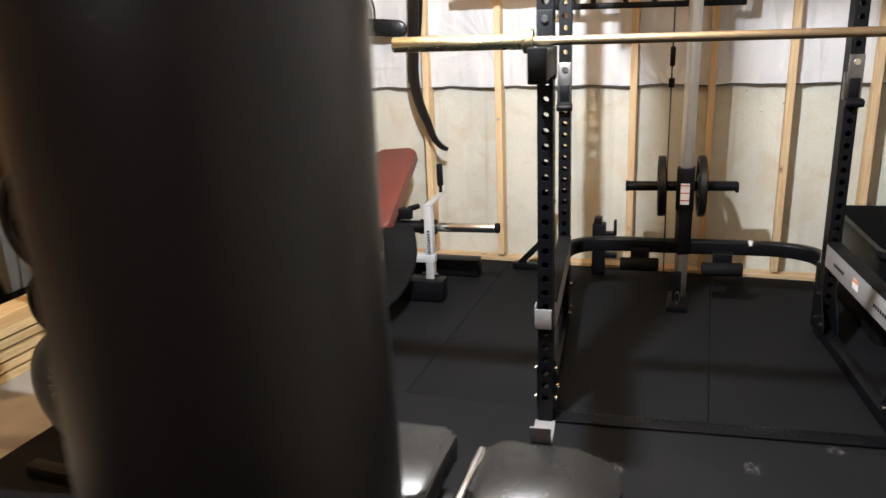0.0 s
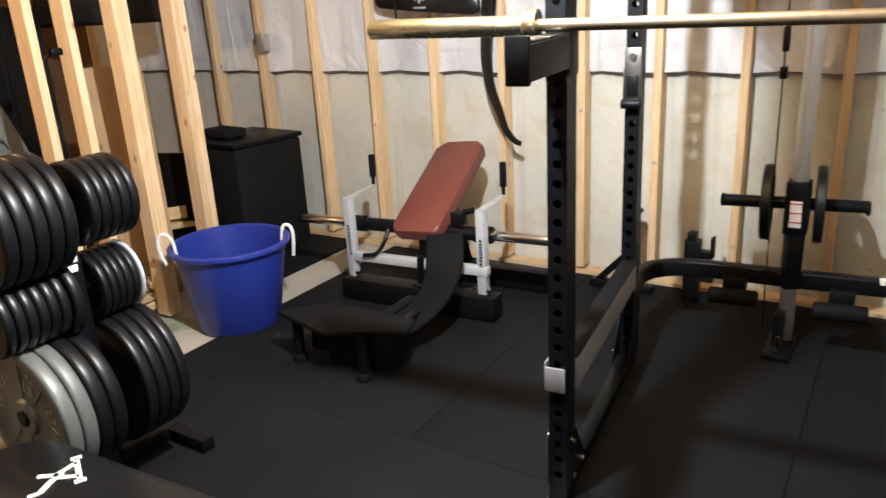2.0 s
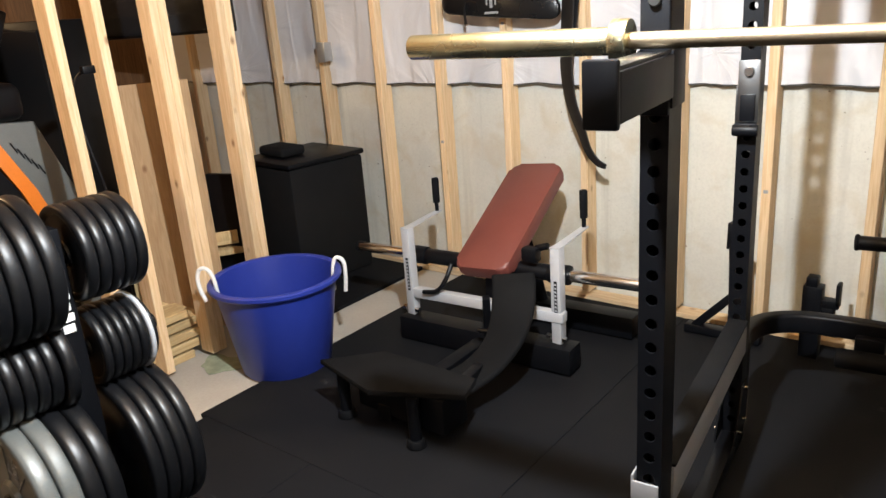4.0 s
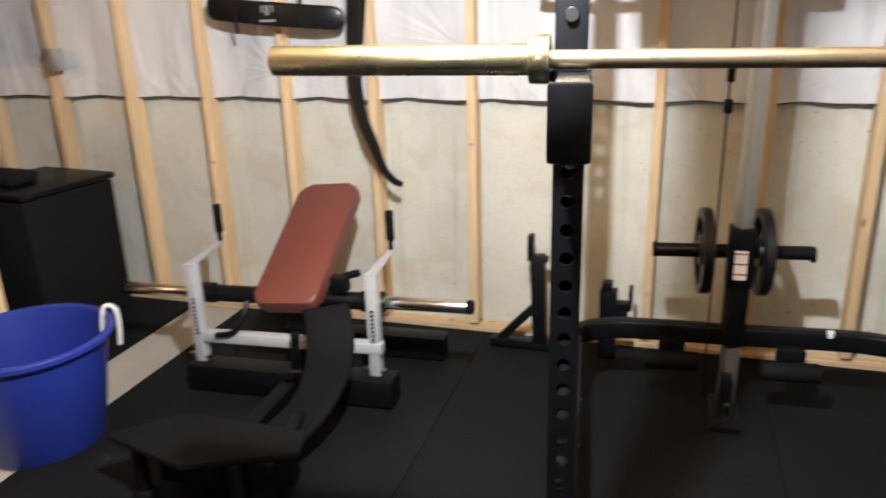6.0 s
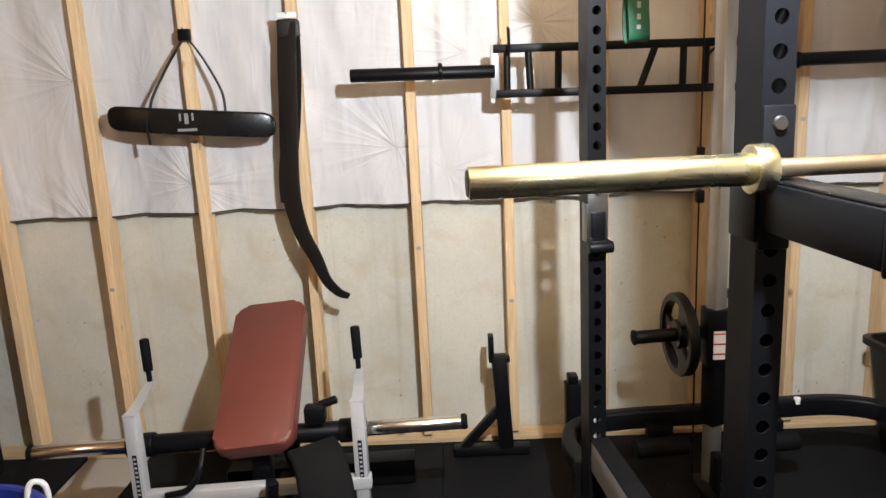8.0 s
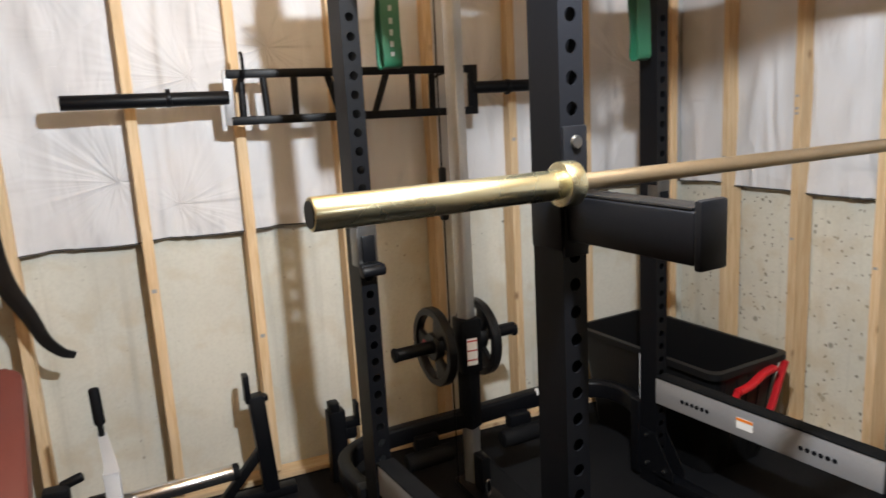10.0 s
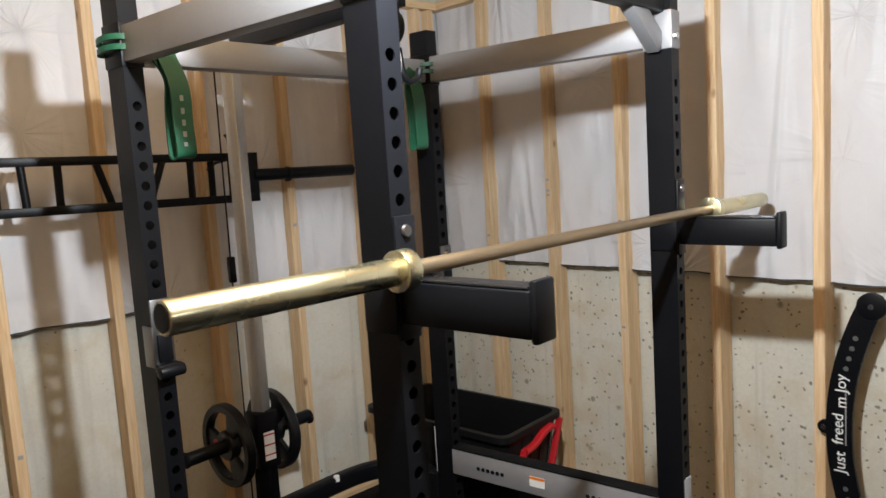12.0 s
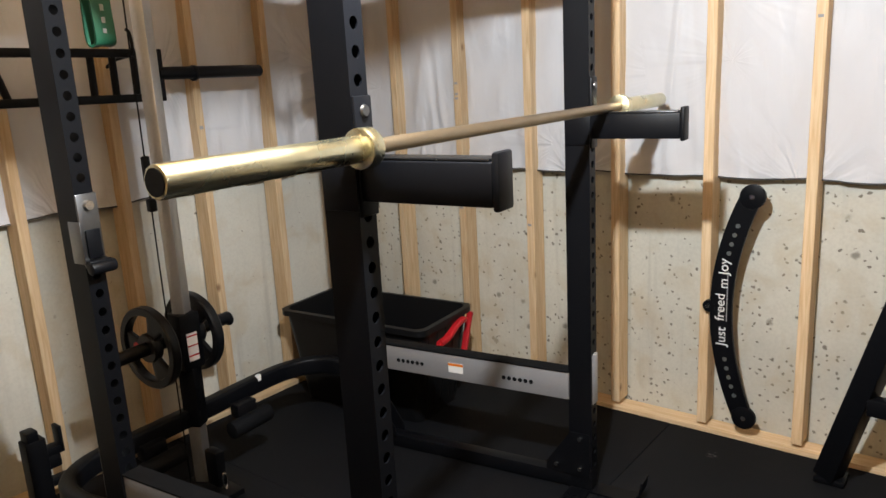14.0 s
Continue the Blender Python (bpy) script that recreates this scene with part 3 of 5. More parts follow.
def along(a, b, s):
    return a + (b - a) * s


def rack_beam(name, a, b, z0, z1, w, mat, s0=0.035, s1=0.035, label="", bev=0.004):
    d = (b - a).normalized()
    p, q = a + d * s0, b - d * s1
    zc = (z0 + z1) / 2
    return part(name, Geo().beam((p.x, p.y, zc), (q.x, q.y, zc), w, z1 - z0, bev), mat, rack, label)


rack_beam("side_beam", FL, RL, 1.835, 1.925, 0.05, GREY_STEEL, label="grey top side beam")
rack_beam("side_beam", FR, RR, 1.835, 1.925, 0.05, GREY_STEEL, label="grey top side beam")
rack_beam("cross_beam", RL, RR, 1.835, 1.915, 0.06, GREY_STEEL, 0.027, 0.027, "grey rear cross beam")
rack_beam("cross_beam", FL, FR, 1.93, 1.99, 0.05, BLACK, 0.027, 0.027)
for a, b in ((FL, RL), (FR, RR)):
    rack_beam("base_rail", a, b, 0.003, 0.055, 0.05, BLACK)
tread = rack_beam("tread_strip", FL, FR, 0.002, 0.010, 0.075, BLACK, 0.03, 0.03, "flat black tread plate strip on the floor")
bumps = Geo()
dirn = (FR - FL).normalized()
nrm = Vector((-dirn.y, dirn.x, 0))
for k in range(52):
    for r in range(3):
        c = FL + dirn * (0.05 + 0.0205 * k) + nrm * (-0.022 + 0.022 * r)
        bumps.beam((*(c - 0.006 * (dirn + nrm * (1 if (k + r) % 2 else -1)))[:2], 0.0108), (*(c + 0.006 * (dirn + nrm * (1 if (k + r) % 2 else -1)))[:2], 0.0108), 0.004, 0.002)
tagged(part("tread_pattern", bumps, BLACK, rack), kind="stuff")
for p, sgn in ((FL, 1), (FR, 1), (RL, -1), (RR, -1)):
    g = Geo()
    for sx in (-1, 1):
        g.prism([(-0.036, 0), (0.13, 0), (0.13, 0.03), (0.036, 0.165), (-0.036, 0.165)], 0.005, at_post(p) @ pose(sx * (W / 2 + 0.003) - 0.0025, 0, 0.056) @ Matrix(((0, 0, 1, 0), (sgn, 0, 0, 0), (0, 1, 0, 0), (0, 0, 0, 1))))
    plate = part("gusset_plate", g, BLACK, rack)
    for sx in (-1, 1):
        for y, z in ((0.0, 0.20), (0.0, 0.085), (0.09, 0.085)):
            m = at_post(p)
            a = m @ Vector((sx * (W / 2 + 0.0055), sgn * y, z))
            b = m @ Vector((sx * (W / 2 + 0.014), sgn * y, z))
            part("bolt", Geo().cyl(a, b, 0.008, None, 6), CHROME, plate)
# foot plates with a folded tongue
for p in (FL, FR):
    g = Geo().sweep([at_post(p) @ Vector((0, y, z)) for y, z in ((-0.035, 0.004), (-0.16, 0.004), (-0.195, 0.012), (-0.215, 0.04), (-0.222, 0.085))], [(0.036, -0.003), (0.036, 0.003), (-0.036, 0.003), (-0.036, -0.003)])
    part("foot_tongue", g, GREY_STEEL if p is FL else BLACK, rack, "bent steel foot tongue with a bolt hole")
# rounded rear stabiliser
u, v = (RR - RL).normalized(), (RL - FL).normalized()
knots = [(-0.193, 3.77), (-0.213, 3.90), (-0.19, 4.01), (-0.105, 4.085), (0.03, 4.115), (0.35, 4.135), (0.66, 4.165), (0.82, 4.16), (0.935, 4.10), (0.972, 3.99), (0.955, 3.88)]
part("rear_stabiliser", Geo().sweep(curve_points([(x, y, 0.282) for x, y in knots], 6), rounded(0.05, 0.072, 0.012, 3)), BLACK, rack, "rounded black tube bowed round the rear")
for p, q in (((-0.193, 3.78), RL), ((0.955, 3.89), RR)):
    part("stabiliser_bracket", Geo().box((p[0], p[1] - 0.02, 0.17), (0.058, 0.05, 0.30), 0.004), BLACK, rack)
part("rivet", Geo().cyl((0.66, 4.148, 0.300), (0.66, 4.148, 0.322), 0.012, None, 16), WHITE, rack, "white end cap")


def safety(a, b, side):
    """A drop-in safety beam between front and rear upright: grey box with a black rubber top."""
    d = (b - a).normalized()
    n = Vector((d.y, -d.x, 0)) * side
    off = n * 0.006
    p, q = a + d * 0.04 + off, b - d * 0.04 + off
    bar = part("safety_beam", Geo().beam((p.x, p.y, 0.393), (q.x, q.y, 0.393), 0.052, 0.10, 0.003), GREY_STEEL, rack, "grey steel safety beam with black rubber top")
    part("rubber_top", Geo().beam((p.x, p.y, 0.447), (q.x, q.y, 0.447), 0.058, 0.008, 0.003), FOAM, bar)
    for end, s in ((a, -1), (b, 1)):
        if end is FL:
            continue
        c = end + d * s * 0.041
        g = Geo().beam((*(c + n * 0.0)[:2], 0.33), (*(c + n * 0.0)[:2], 0.515), 0.05, 0.006, 0.002)
        part("hook_plate", g, SILVER, bar, "bright steel hook plate")
    return bar, p, q, n, d


_, p0, q0, n0, d0 = safety(FL, RL, 1)
bar, p1, q1, n1, d1 = safety(FR, RR, -1)
face = Vector((-d1.y, d1.x, 0)) * 1.0
for k in range(6):
    for s in (0.17, 0.72):
        c = p1 + (q1 - p1) * (s + 0.026 * k) + face * 0.0265
        part("hole", Geo().cyl((c.x, c.y, 0.388), (c.x + face.x * 0.001, c.y + face.y * 0.001, 0.388), 0.008, None, 12), BLACK, bar)
c = p1 + (q1 - p1) * 0.54 + face * 0.0268
turn = math.degrees(math.atan2(d1.y, d1.x))
for nm, z, h, mt in (("warning_label", 0.393, 0.038, WHITE), ("label_band", 0.406, 0.010, ORANGE)):
    w = 0.062
    s = 0.0005 if nm == "warning_label" else 0.0012
    a, b = c - d1 * w / 2 + face * s, c + d1 * w / 2 + face * s
    part(nm, Geo().beam((a.x, a.y, z), (b.x, b.y, z), 0.001, h), mt, bar, "white and orange warning sticker")
# clip on the front upright
clip = Geo()
m = at_post(FL)
clip.box((-0.006, -D / 2 - 0.007, 0.412), (0.058, 0.006, 0.075), 0.003, m)
clip.box((-0.034, -D / 2 + 0.012, 0.419), (0.005, 0.04, 0.085), 0.002, m)
part("safety_clip", clip, GREY_STEEL, rack, "bent light grey steel clip")


def jcup(p, z):
    """A flat hook plate on the upright's front with a padded peg below."""
    m = at_post(p)
    plate = part("j_cup", Geo().box((0, -D / 2 - 0.005, z), (0.058, 0.008, 0.19), 0.003, m).box((-0.03, -D / 2 + 0.014, z - 0.03), (0.005, 0.05, 0.11), 0.002, m), DARK_STEEL, rack, "steel j cup with a black peg")
    part("peg", Geo().cyl(m @ Vector((-0.034, -D / 2 - 0.03, z - 0.095)), m @ Vector((0.036, -D / 2 - 0.03, z - 0.095)), 0.017, None, 14, 0.004).box((0, -D / 2 - 0.02, z - 0.085), (0.06, 0.03, 0.02), 0.004, m), BLACK, plate)
    part("pad", Geo().box((0, -D / 2 - 0.012, z - 0.035), (0.040, 0.008, 0.075), 0.003, m), BLACK, plate)
    part("knob", Geo().cyl(m @ Vector((0, -D / 2 - 0.005, z + 0.065)), m @ Vector((0, -D / 2 - 0.02, z + 0.065)), 0.015, 0.012, 16), CHROME, plate)


jcup(RL, 1.135)
jcup(RR, 1.135)


def spotter_arm(p):
    """A long arm hooked to the front of an upright, with an upturned lip."""
    m = at_post(p) @ pose(0, 0, 0.018)
    arm = part("spotter_arm", Geo().box((0.006, -D / 2 - 0.141, 1.272), (0.056, 0.282, 0.078), 0.005, m), BLACK, rack)
    part("arm_pad", Geo().box((0.006, -D / 2 - 0.140, 1.3135), (0.048, 0.27, 0.007), 0.003, m), VINYL, arm, "black plastic wear strip")
    part("lip", Geo().box((0.006, -D / 2 - 0.288, 1.277), (0.056, 0.014, 0.102), 0.005, m), BLACK, arm)
    part("hook_plate", Geo().box((0, -D / 2 - 0.004, 1.315), (0.052, 0.008, 0.225), 0.003, m).box((-0.030, -0.004, 1.265), (0.005, D, 0.10), 0.002, m).box((0.030, -0.004, 1.265), (0.005, D, 0.10), 0.002, m), BLACK, arm)
    part("knob", Geo().cyl(m @ Vector((0, -D / 2 - 0.009, 1.40)), m @ Vector((0, -D / 2 - 0.014, 1.40)), 0.012, 0.010, 18), DARK_STEEL, arm)


spotter_arm(FL)
spotter_arm(FR)
# upper corner brackets and rear pulley arm
for p in (FL, FR, RL, RR):
    m = at_post(p)
    g = Geo().box((0.0, 0, 1.88), (W + 0.008, D + 0.008, 0.11), 0.003, m)
    br = part("corner_bracket", g, BLACK if p is not FR else GREY_STEEL, rack)
    part("bolt", Geo().cyl(m @ Vector((-0.012, -D / 2 - 0.003, 1.86)), m @ Vector((-0.012, -D / 2 - 0.014, 1.86)), 0.010, None, 6), CHROME, br)
brace = Geo().beam((*(FR + Vector((-0.03, 0.0, 0)))[:2], 1.84), (*(FR + Vector((-0.25, -0.02, 0)))[:2], 2.0), 0.04, 0.06, 0.003)
part("corner_brace", brace, GREY_STEEL, rack, "slanted grey brace plate")
c = along(RL, RR, 0.42)
pul = part("pulley_arm", Geo().beam((c.x, c.y + 0.25, 1.97), (c.x + 0.03, c.y - 0.55, 1.97), 0.05, 0.07, 0.004).box((c.x, c.y - 0.52, 1.915), (0.03, 0.10, 0.09), 0.004), BLACK, rack)
part("pulley", Geo().cyl((c.x + 0.005, c.y - 0.52, 1.885), (c.x + 0.035, c.y - 0.52, 1.885), 0.045, None, 24, 0.006), BLACK, pul)
ring = [Vector((c.x + 0.03 + 0.010 * math.cos(a), c.y - 0.53, 1.80 + 0.032 * math.sin(a))) for a in (k * 2 * math.pi / 20 for k in range(21))]
part("carabiner", Geo().tube(ring, 0.0035, 8, (0, 1, 0)), CHROME, pul, "chrome snap hook")
part("hook", Geo().tube(curve_points([(c.x + 0.06, c.y - 0.5, 1.84), (c.x + 0.07, c.y - 0.5, 1.78), (c.x + 0.09, c.y - 0.5, 1.755), (c.x + 0.12, c.y - 0.5, 1.765), (c.x + 0.13, c.y - 0.5, 1.79)], 4), 0.009, 10, (0, 1, 0)), BLACK, pul)

# ---- lat tower inside the rack's rear ----
tower = thing("lat_tower", "galvanised guide pole with a black plate-loaded carriage", "cable machine", (-0.097, -0.011, 0))
low, high = Vector((0.436, 4.126, 0.02)), Vector((0.442, 4.129, 1.95))


def on_pole(z):
    return low + (high - low) * ((z - low.z) / (high.z - low.z))


part("pole", Geo().beam(on_pole(0.02), on_pole(1.95), 0.05, 0.05, 0.005), GALV, tower)
part("pole_sleeve", Geo().beam(on_pole(0.25), on_pole(0.48), 0.062, 0.062, 0.004), BLACK, tower, "perforated lower sleeve")
for z in (0.30, 0.345, 0.39):
    p = on_pole(z)
    part("pin_hole", Geo().cyl((p.x, p.y - 0.0315, z), (p.x, p.y - 0.0325, z), 0.009, None, 12), BLACK, tower)
h = on_pole(0.58)
carr = part("carriage", Geo().box((h.x, h.y, 0.585), (0.085, 0.085, 0.21), 0.006).cyl((0.152, 4.153, 0.582), (0.681, 4.198, 0.588), 0.0245, None, 24, 0.006), BLACK, tower)
for x0, x1 in ((0.148, 0.163), (0.668, 0.684)):
    s0 = (x0 - 0.152) / 0.529
    part("end_cap", Geo().cyl((x0, 4.153 + 0.045 * s0, 0.5825), (x1, 4.154 + 0.045 * s0, 0.583), 0.028, None, 20, 0.006), FOAM, carr)
part("warning_sticker", Geo().box((h.x, h.y - 0.0435, 0.565), (0.042, 0.001, 0.105)), WHITE, carr, "white sticker with red bars")
for k in range(3):
    part("sticker_bar", Geo().box((h.x, h.y - 0.0445, 0.607 - 0.037 * k), (0.042, 0.001, 0.005)), RED, carr)
part("cable", Geo().tube(curve_points([(0.352, 4.07, 1.90), (0.350, 4.075, 1.3), (0.350, 4.08, 0.7), (0.355, 4.085, 0.06)], 4), 0.003, 6, (0, 1, 0)), BLACK, tower)
part("cable_clamp", Geo().box((0.351, 4.075, 1.22), (0.024, 0.024, 0.09), 0.006), BLACK, tower, "black cable stop")
part("cable_stop", Geo().box((0.351, 4.075, 1.10), (0.028, 0.028, 0.045), 0.006), BLACK, tower)
part("floor_plate", Geo().box((0.43, 4.06, 0.012), (0.10, 0.24, 0.022), 0.003), BLACK, tower)
ring = [Vector((0.43 + 0.010 * math.cos(a), 3.98, 0.062 + 0.032 * math.sin(a))) for a in (k * 2 * math.pi / 20 for k in range(21))]
part("snap_hook", Geo().tube(ring, 0.004, 8, (0, 1, 0)), CHROME, tower, "chrome snap hook")
part("low_pulley", Geo().box((0.425, 4.02, 0.11), (0.04, 0.07, 0.14), 0.008), BLACK, tower)
for x in (0.235, 0.63):
    r = part("foot_roller", Geo().cyl((x - 0.095, 4.06, 0.195), (x + 0.095, 4.068, 0.2), 0.034, None, 24, 0.008), FOAM, tower, "black foam foot roller")
    part("roller_bracket", Geo().box((x, 4.10, 0.245), (0.09, 0.05, 0.055), 0.004), BLACK, r)


def grip_plate(name, r, t, label, parent_mat=IRON, hub=0.026, holes=3):
    """A cast plate with a rim, a hub and oval hand holes right through it; it lies in local x and y."""
    e = thing(name, label, "weight plate")
    seg = 72
    g = Geo()
    bm = g.bm
    # rim and hub rings
    rim = [(r * 0.80, -t * 0.30), (r * 0.82, -t / 2), (r * 0.97, -t / 2), (r, -t * 0.35), (r, t * 0.35), (r * 0.97, t / 2), (r * 0.82, t / 2), (r * 0.80, t * 0.30), (r * 0.80, -t * 0.30)]
    g.lathe(rim, None, 48)
    ho = max(r * 0.36, hub + 0.014)
    g.lathe([(hub, -t / 2), (ho * 0.92, -t / 2), (ho, -t * 0.3), (ho, t * 0.3), (ho * 0.92, t / 2), (hub, t / 2), (hub, -t / 2)], None, 32)
    # spokes
    ang = 2 * math.pi / holes
    for k in range(holes):
        a0, a1 = ang * k - 0.42, ang * k + 0.42
        pts = [(ho * 0.95 * math.cos(a0 + (a1 - a0) * s / 6), ho * 0.95 * math.sin(a0 + (a1 - a0) * s / 6)) for s in range(7)]
        b0, b1 = ang * k + 0.40, ang * k - 0.40
        pts += [(r * 0.83 * math.cos(b0 + (b1 - b0) * s / 6), r * 0.83 * math.sin(b0 + (b1 - b0) * s / 6)) for s in range(7)]
        g.prism(pts, t * 0.5, pose(0, 0, -t * 0.25), 0.002)
    part("plate_body", g, parent_mat, e)
    return e


axis = (Vector((0.681, 4.198, 0.588)) - Vector((0.152, 4.153, 0.582))).normalized()
for s, first in ((-0.095, True), (0.095, False)):
    c = Vector((0.3195, 4.1645, 0.585)) + axis * s
    pl = grip_plate("weight_plate", 0.152, 0.036, "black cast grip plate loaded on the carriage")
    pl.matrix_world = Matrix.Translation(c) @ axis.to_track_quat("Z", "Y").to_matrix().to_4x4()
    tagged(pl, group="plates on the lat carriage")
    if first:
        part("badge", Geo().cyl((0.052, 0.0, -0.0185), (0.052, 0.0, -0.0195), 0.018, None, 20), RED, pl, "round red badge")

# ---- barbell on the spotter arms ----
bell = thing("barbell", "gold plated barbell resting on the spotter arms", "barbell")
e0, e1 = Vector((-0.553, 2.655, 1.357)), Vector((1.660, 2.866, 1.342))
ax = (e1 - e0).normalized()
L = (e1 - e0).length


def on_bar(s):
    return e0 + ax * s


SL = 0.425
part("shaft", Geo().cyl(on_bar(SL), on_bar(L - SL), 0.0145, None, 28), SHAFT, bell, "knurled brushed shaft")
for s in (0.60, 0.80, L - 0.80, L - 0.60):
    part("knurl_ring", Geo().cyl(on_bar(s - 0.003), on_bar(s + 0.003), 0.0138, None, 24), SHAFT, bell)
for a, b, cuff in ((0.0, SL, 1), (L, L - SL, -1)):
    sl = part("sleeve", Geo().cyl(on_bar(a), on_bar(b), 0.0245, None, 40, 0.003), BRASS, bell, "polished yellow zinc sleeve")
    part("collar", Geo().cyl(on_bar(b - cuff * 0.002), on_bar(b + cuff * 0.030), 0.0375, None, 40, 0.003), BRASS, sl)
    part("end_cap", Geo().cyl(on_bar(a - cuff * 0.0015), on_bar(a + cuff * 0.002), 0.0195, None, 28), BLACK, sl, "dark recessed end cap")

# ---- green bands on the rear uprights ----


def band(p, out, length, tilt, label):
    e = thing("resistance_band", label, "resistance band", (p.x, p.y, 0), RACK_TURN, "green bands on the rack")
    loops = Geo()
    for k, z in enumerate((1.868, 1.893)):
        pts = [(0.058 * math.cos(a), 0.066 * math.sin(a), z + 0.004 * math.sin(2 * a)) for a in (q * 2 * math.pi / 28 for q in range(29))]
        loops.sweep(pts, [(0.003, -0.007), (0.003, 0.007), (-0.003, 0.007), (-0.003, -0.007)])
    part("wrap", loops, GREEN, e)
    x, y = out
    knots = [(x * 0.75, y * 0.7, 1.87), (x * 1.05, y, 1.80), (x, y, 1.72), (x * 0.98, y, 1.66), (x, y, 1.60), (x + 0.006, y - 0.018, 1.594), (x + 0.004, y - 0.032, 1.61), (x, y - 0.034, 1.68), (x, y - 0.03, 1.78), (x * 0.9, y * 0.8, 1.87)]
    tail = Geo().sweep(curve_points(knots, 6), [(0.003, -0.028), (0.003, 0.028), (-0.003, 0.028), (-0.003, -0.028)], flat=(1, 0, 0))
    part("tail", tail, GREEN, e)
    return e


b = band(RL, (0.098, -0.05), 0.25, 0, "green latex resistance band wound round the upright")
for k, (z, hgt) in enumerate(((1.745, 0.024), (1.712, 0.026), (1.682, 0.026), (1.652, 0.024), (1.626, 0.018))):
    part("print", Geo().box((0.098, -0.0885, z), (0.010, 0.001, hgt * 0.6)), GREY_PRINT, b, "pale printed mark")
band(RR, (-0.13, -0.05), 0.25, 0, "green latex resistance band wound round the upright")

# ---- hip thrust bench ----
hip = thing("hip_thrust_bench", "black and grey hip thrust bench with an oxblood vinyl pad", "exercise bench")
settle(hip, (-1.163, 3.424, 0), (-1.247, 3.460, 0), -2.0, 1.02)
part("base_beam", Geo().beam((-1.60, 3.735, 0.055), (-0.775, 3.805, 0.062), 0.10, 0.105, 0.004), BLACK, hip)
part("base_beam", Geo().beam((-1.42, 4.16, 0.05), (-0.72, 4.215, 0.055), 0.09, 0.095, 0.004), BLACK, hip)
part("spine", Geo().beam((-1.13, 3.10, 0.06), (-1.19, 4.20, 0.06), 0.06, 0.06, 0.004), BLACK, hip)
part("cross_tube", Geo().beam((-1.56, 3.745, 0.215), (-0.82, 3.81, 0.225), 0.042, 0.042, 0.004), SILVER, hip)
for x, y, s in ((-1.558, 3.745, -0.055), (-0.850, 3.812, -0.036)):
    p = part("post", Geo().beam((x, y, 0.11), (x, y, 0.505), 0.042, 0.042, 0.004, 0), SILVER, hip, "light grey upright post")
    part("arm_plate", Geo().prism([(-0.021, -0.021), (0.021, -0.021), (0.019, 0.02), (s + 0.014, 0.284), (s - 0.014, 0.284), (-0.019, 0.02)], 0.005, pose(x, y, 0.504, 0, 0, 0)), SILVER, p)
    hx, hy = x + s, y + 0.268
    part("hand_grip", Geo().cyl((hx, hy, 0.507), (hx, hy, 0.55), 0.009, None, 12).cyl((hx, hy, 0.545), (hx - 0.004, hy + 0.006, 0.662), 0.0165, None, 18, 0.005), FOAM, p, "black rubber hand grip")
    for sx in (-1, 1):
        part("bolt", Geo().cyl((x + sx * 0.026, y - 0.012, 0.135), (x + sx * 0.045, y - 0.012, 0.135), 0.013, None, 6), CHROME, p)
    part("slot", Geo().box((x + 0.002, y - 0.0215, 0.30), (0.014, 0.001, 0.15)), BLACK, p, "dark strip of lettering")
    for k in range(9):
        part("letter_bar", Geo().box((x + 0.002, y - 0.0222, 0.238 + 0.0155 * k), (0.009, 0.0008, 0.007)), SILVER, p)
a, b = Vector((-1.958, 3.83, 0.338)), Vector((-0.515, 3.905, 0.378))
d = (b - a).normalized()
part("axle", Geo().cyl(a + d * 0.36, b - d * 0.36, 0.033, None, 28, 0.004), BLACK, hip)
for p, q in ((a, a + d * 0.37), (b - d * 0.37, b)):
    sl = part("loading_peg", Geo().cyl(p, q, 0.0245, None, 28, 0.003), CHROME, hip, "chrome plate loading peg")
    e = p if p is a else q
    part("end_plug", Geo().cyl(e - d * 0.012, e + d * 0.012, 0.026, None, 20, 0.006), FOAM, sl)
    c = q if p is a else p
    part("stop_collar", Geo().cyl(c - d * 0.045, c + d * 0.045, 0.040, None, 24, 0.006), BLACK, sl)
bl, br, tl, tr = Vector((-1.318, 3.775, 0.384)), Vector((-1.062, 3.745, 0.388)), Vector((-1.365, 4.285, 0.69)), Vector((-1.108, 4.285, 0.696))
mid = (bl + br + tl + tr) / 4
py = ((tl + tr) / 2 - (bl + br) / 2)
plen = py.length
py.normalize()
px = (((br - bl) + (tr - tl)) / 2)
px = (px - py * px.dot(py)).normalized()
pz = px.cross(py)
pm = Matrix((px, py, pz)).transposed().to_4x4()
pm.translation = mid - pz * 0.055
part("pad", Geo().prism(rounded(0.262, plen + 0.02, 0.045, 6), 0.058, pm, 0.014), RED_VINYL, hip, "oxblood red vinyl pad", 50)
part("pad_board", Geo().prism(rounded(0.235, plen - 0.02, 0.03, 4), 0.012, pm @ pose(0, 0, -0.013)), BLACK, hip)
part("pad_bracket", Geo().beam((-1.185, 3.86, 0.345), (-1.235, 4.17, 0.52), 0.06, 0.05, 0.004).beam((-1.20, 3.87, 0.06), (-1.19, 3.87, 0.37), 0.06, 0.06, 0.004), BLACK, hip)
part("rear_strut", Geo().beam((-1.225, 4.12, 0.47), (-1.17, 4.19, 0.08), 0.05, 0.05, 0.004), BLACK, hip)
part("adjust_lever", Geo().box((-1.00, 3.86, 0.44), (0.07, 0.05, 0.06), 0.01).cyl((-0.99, 3.88, 0.46), (-0.93, 3.88, 0.48), 0.014, None, 14, 0.004), BLACK, hip)
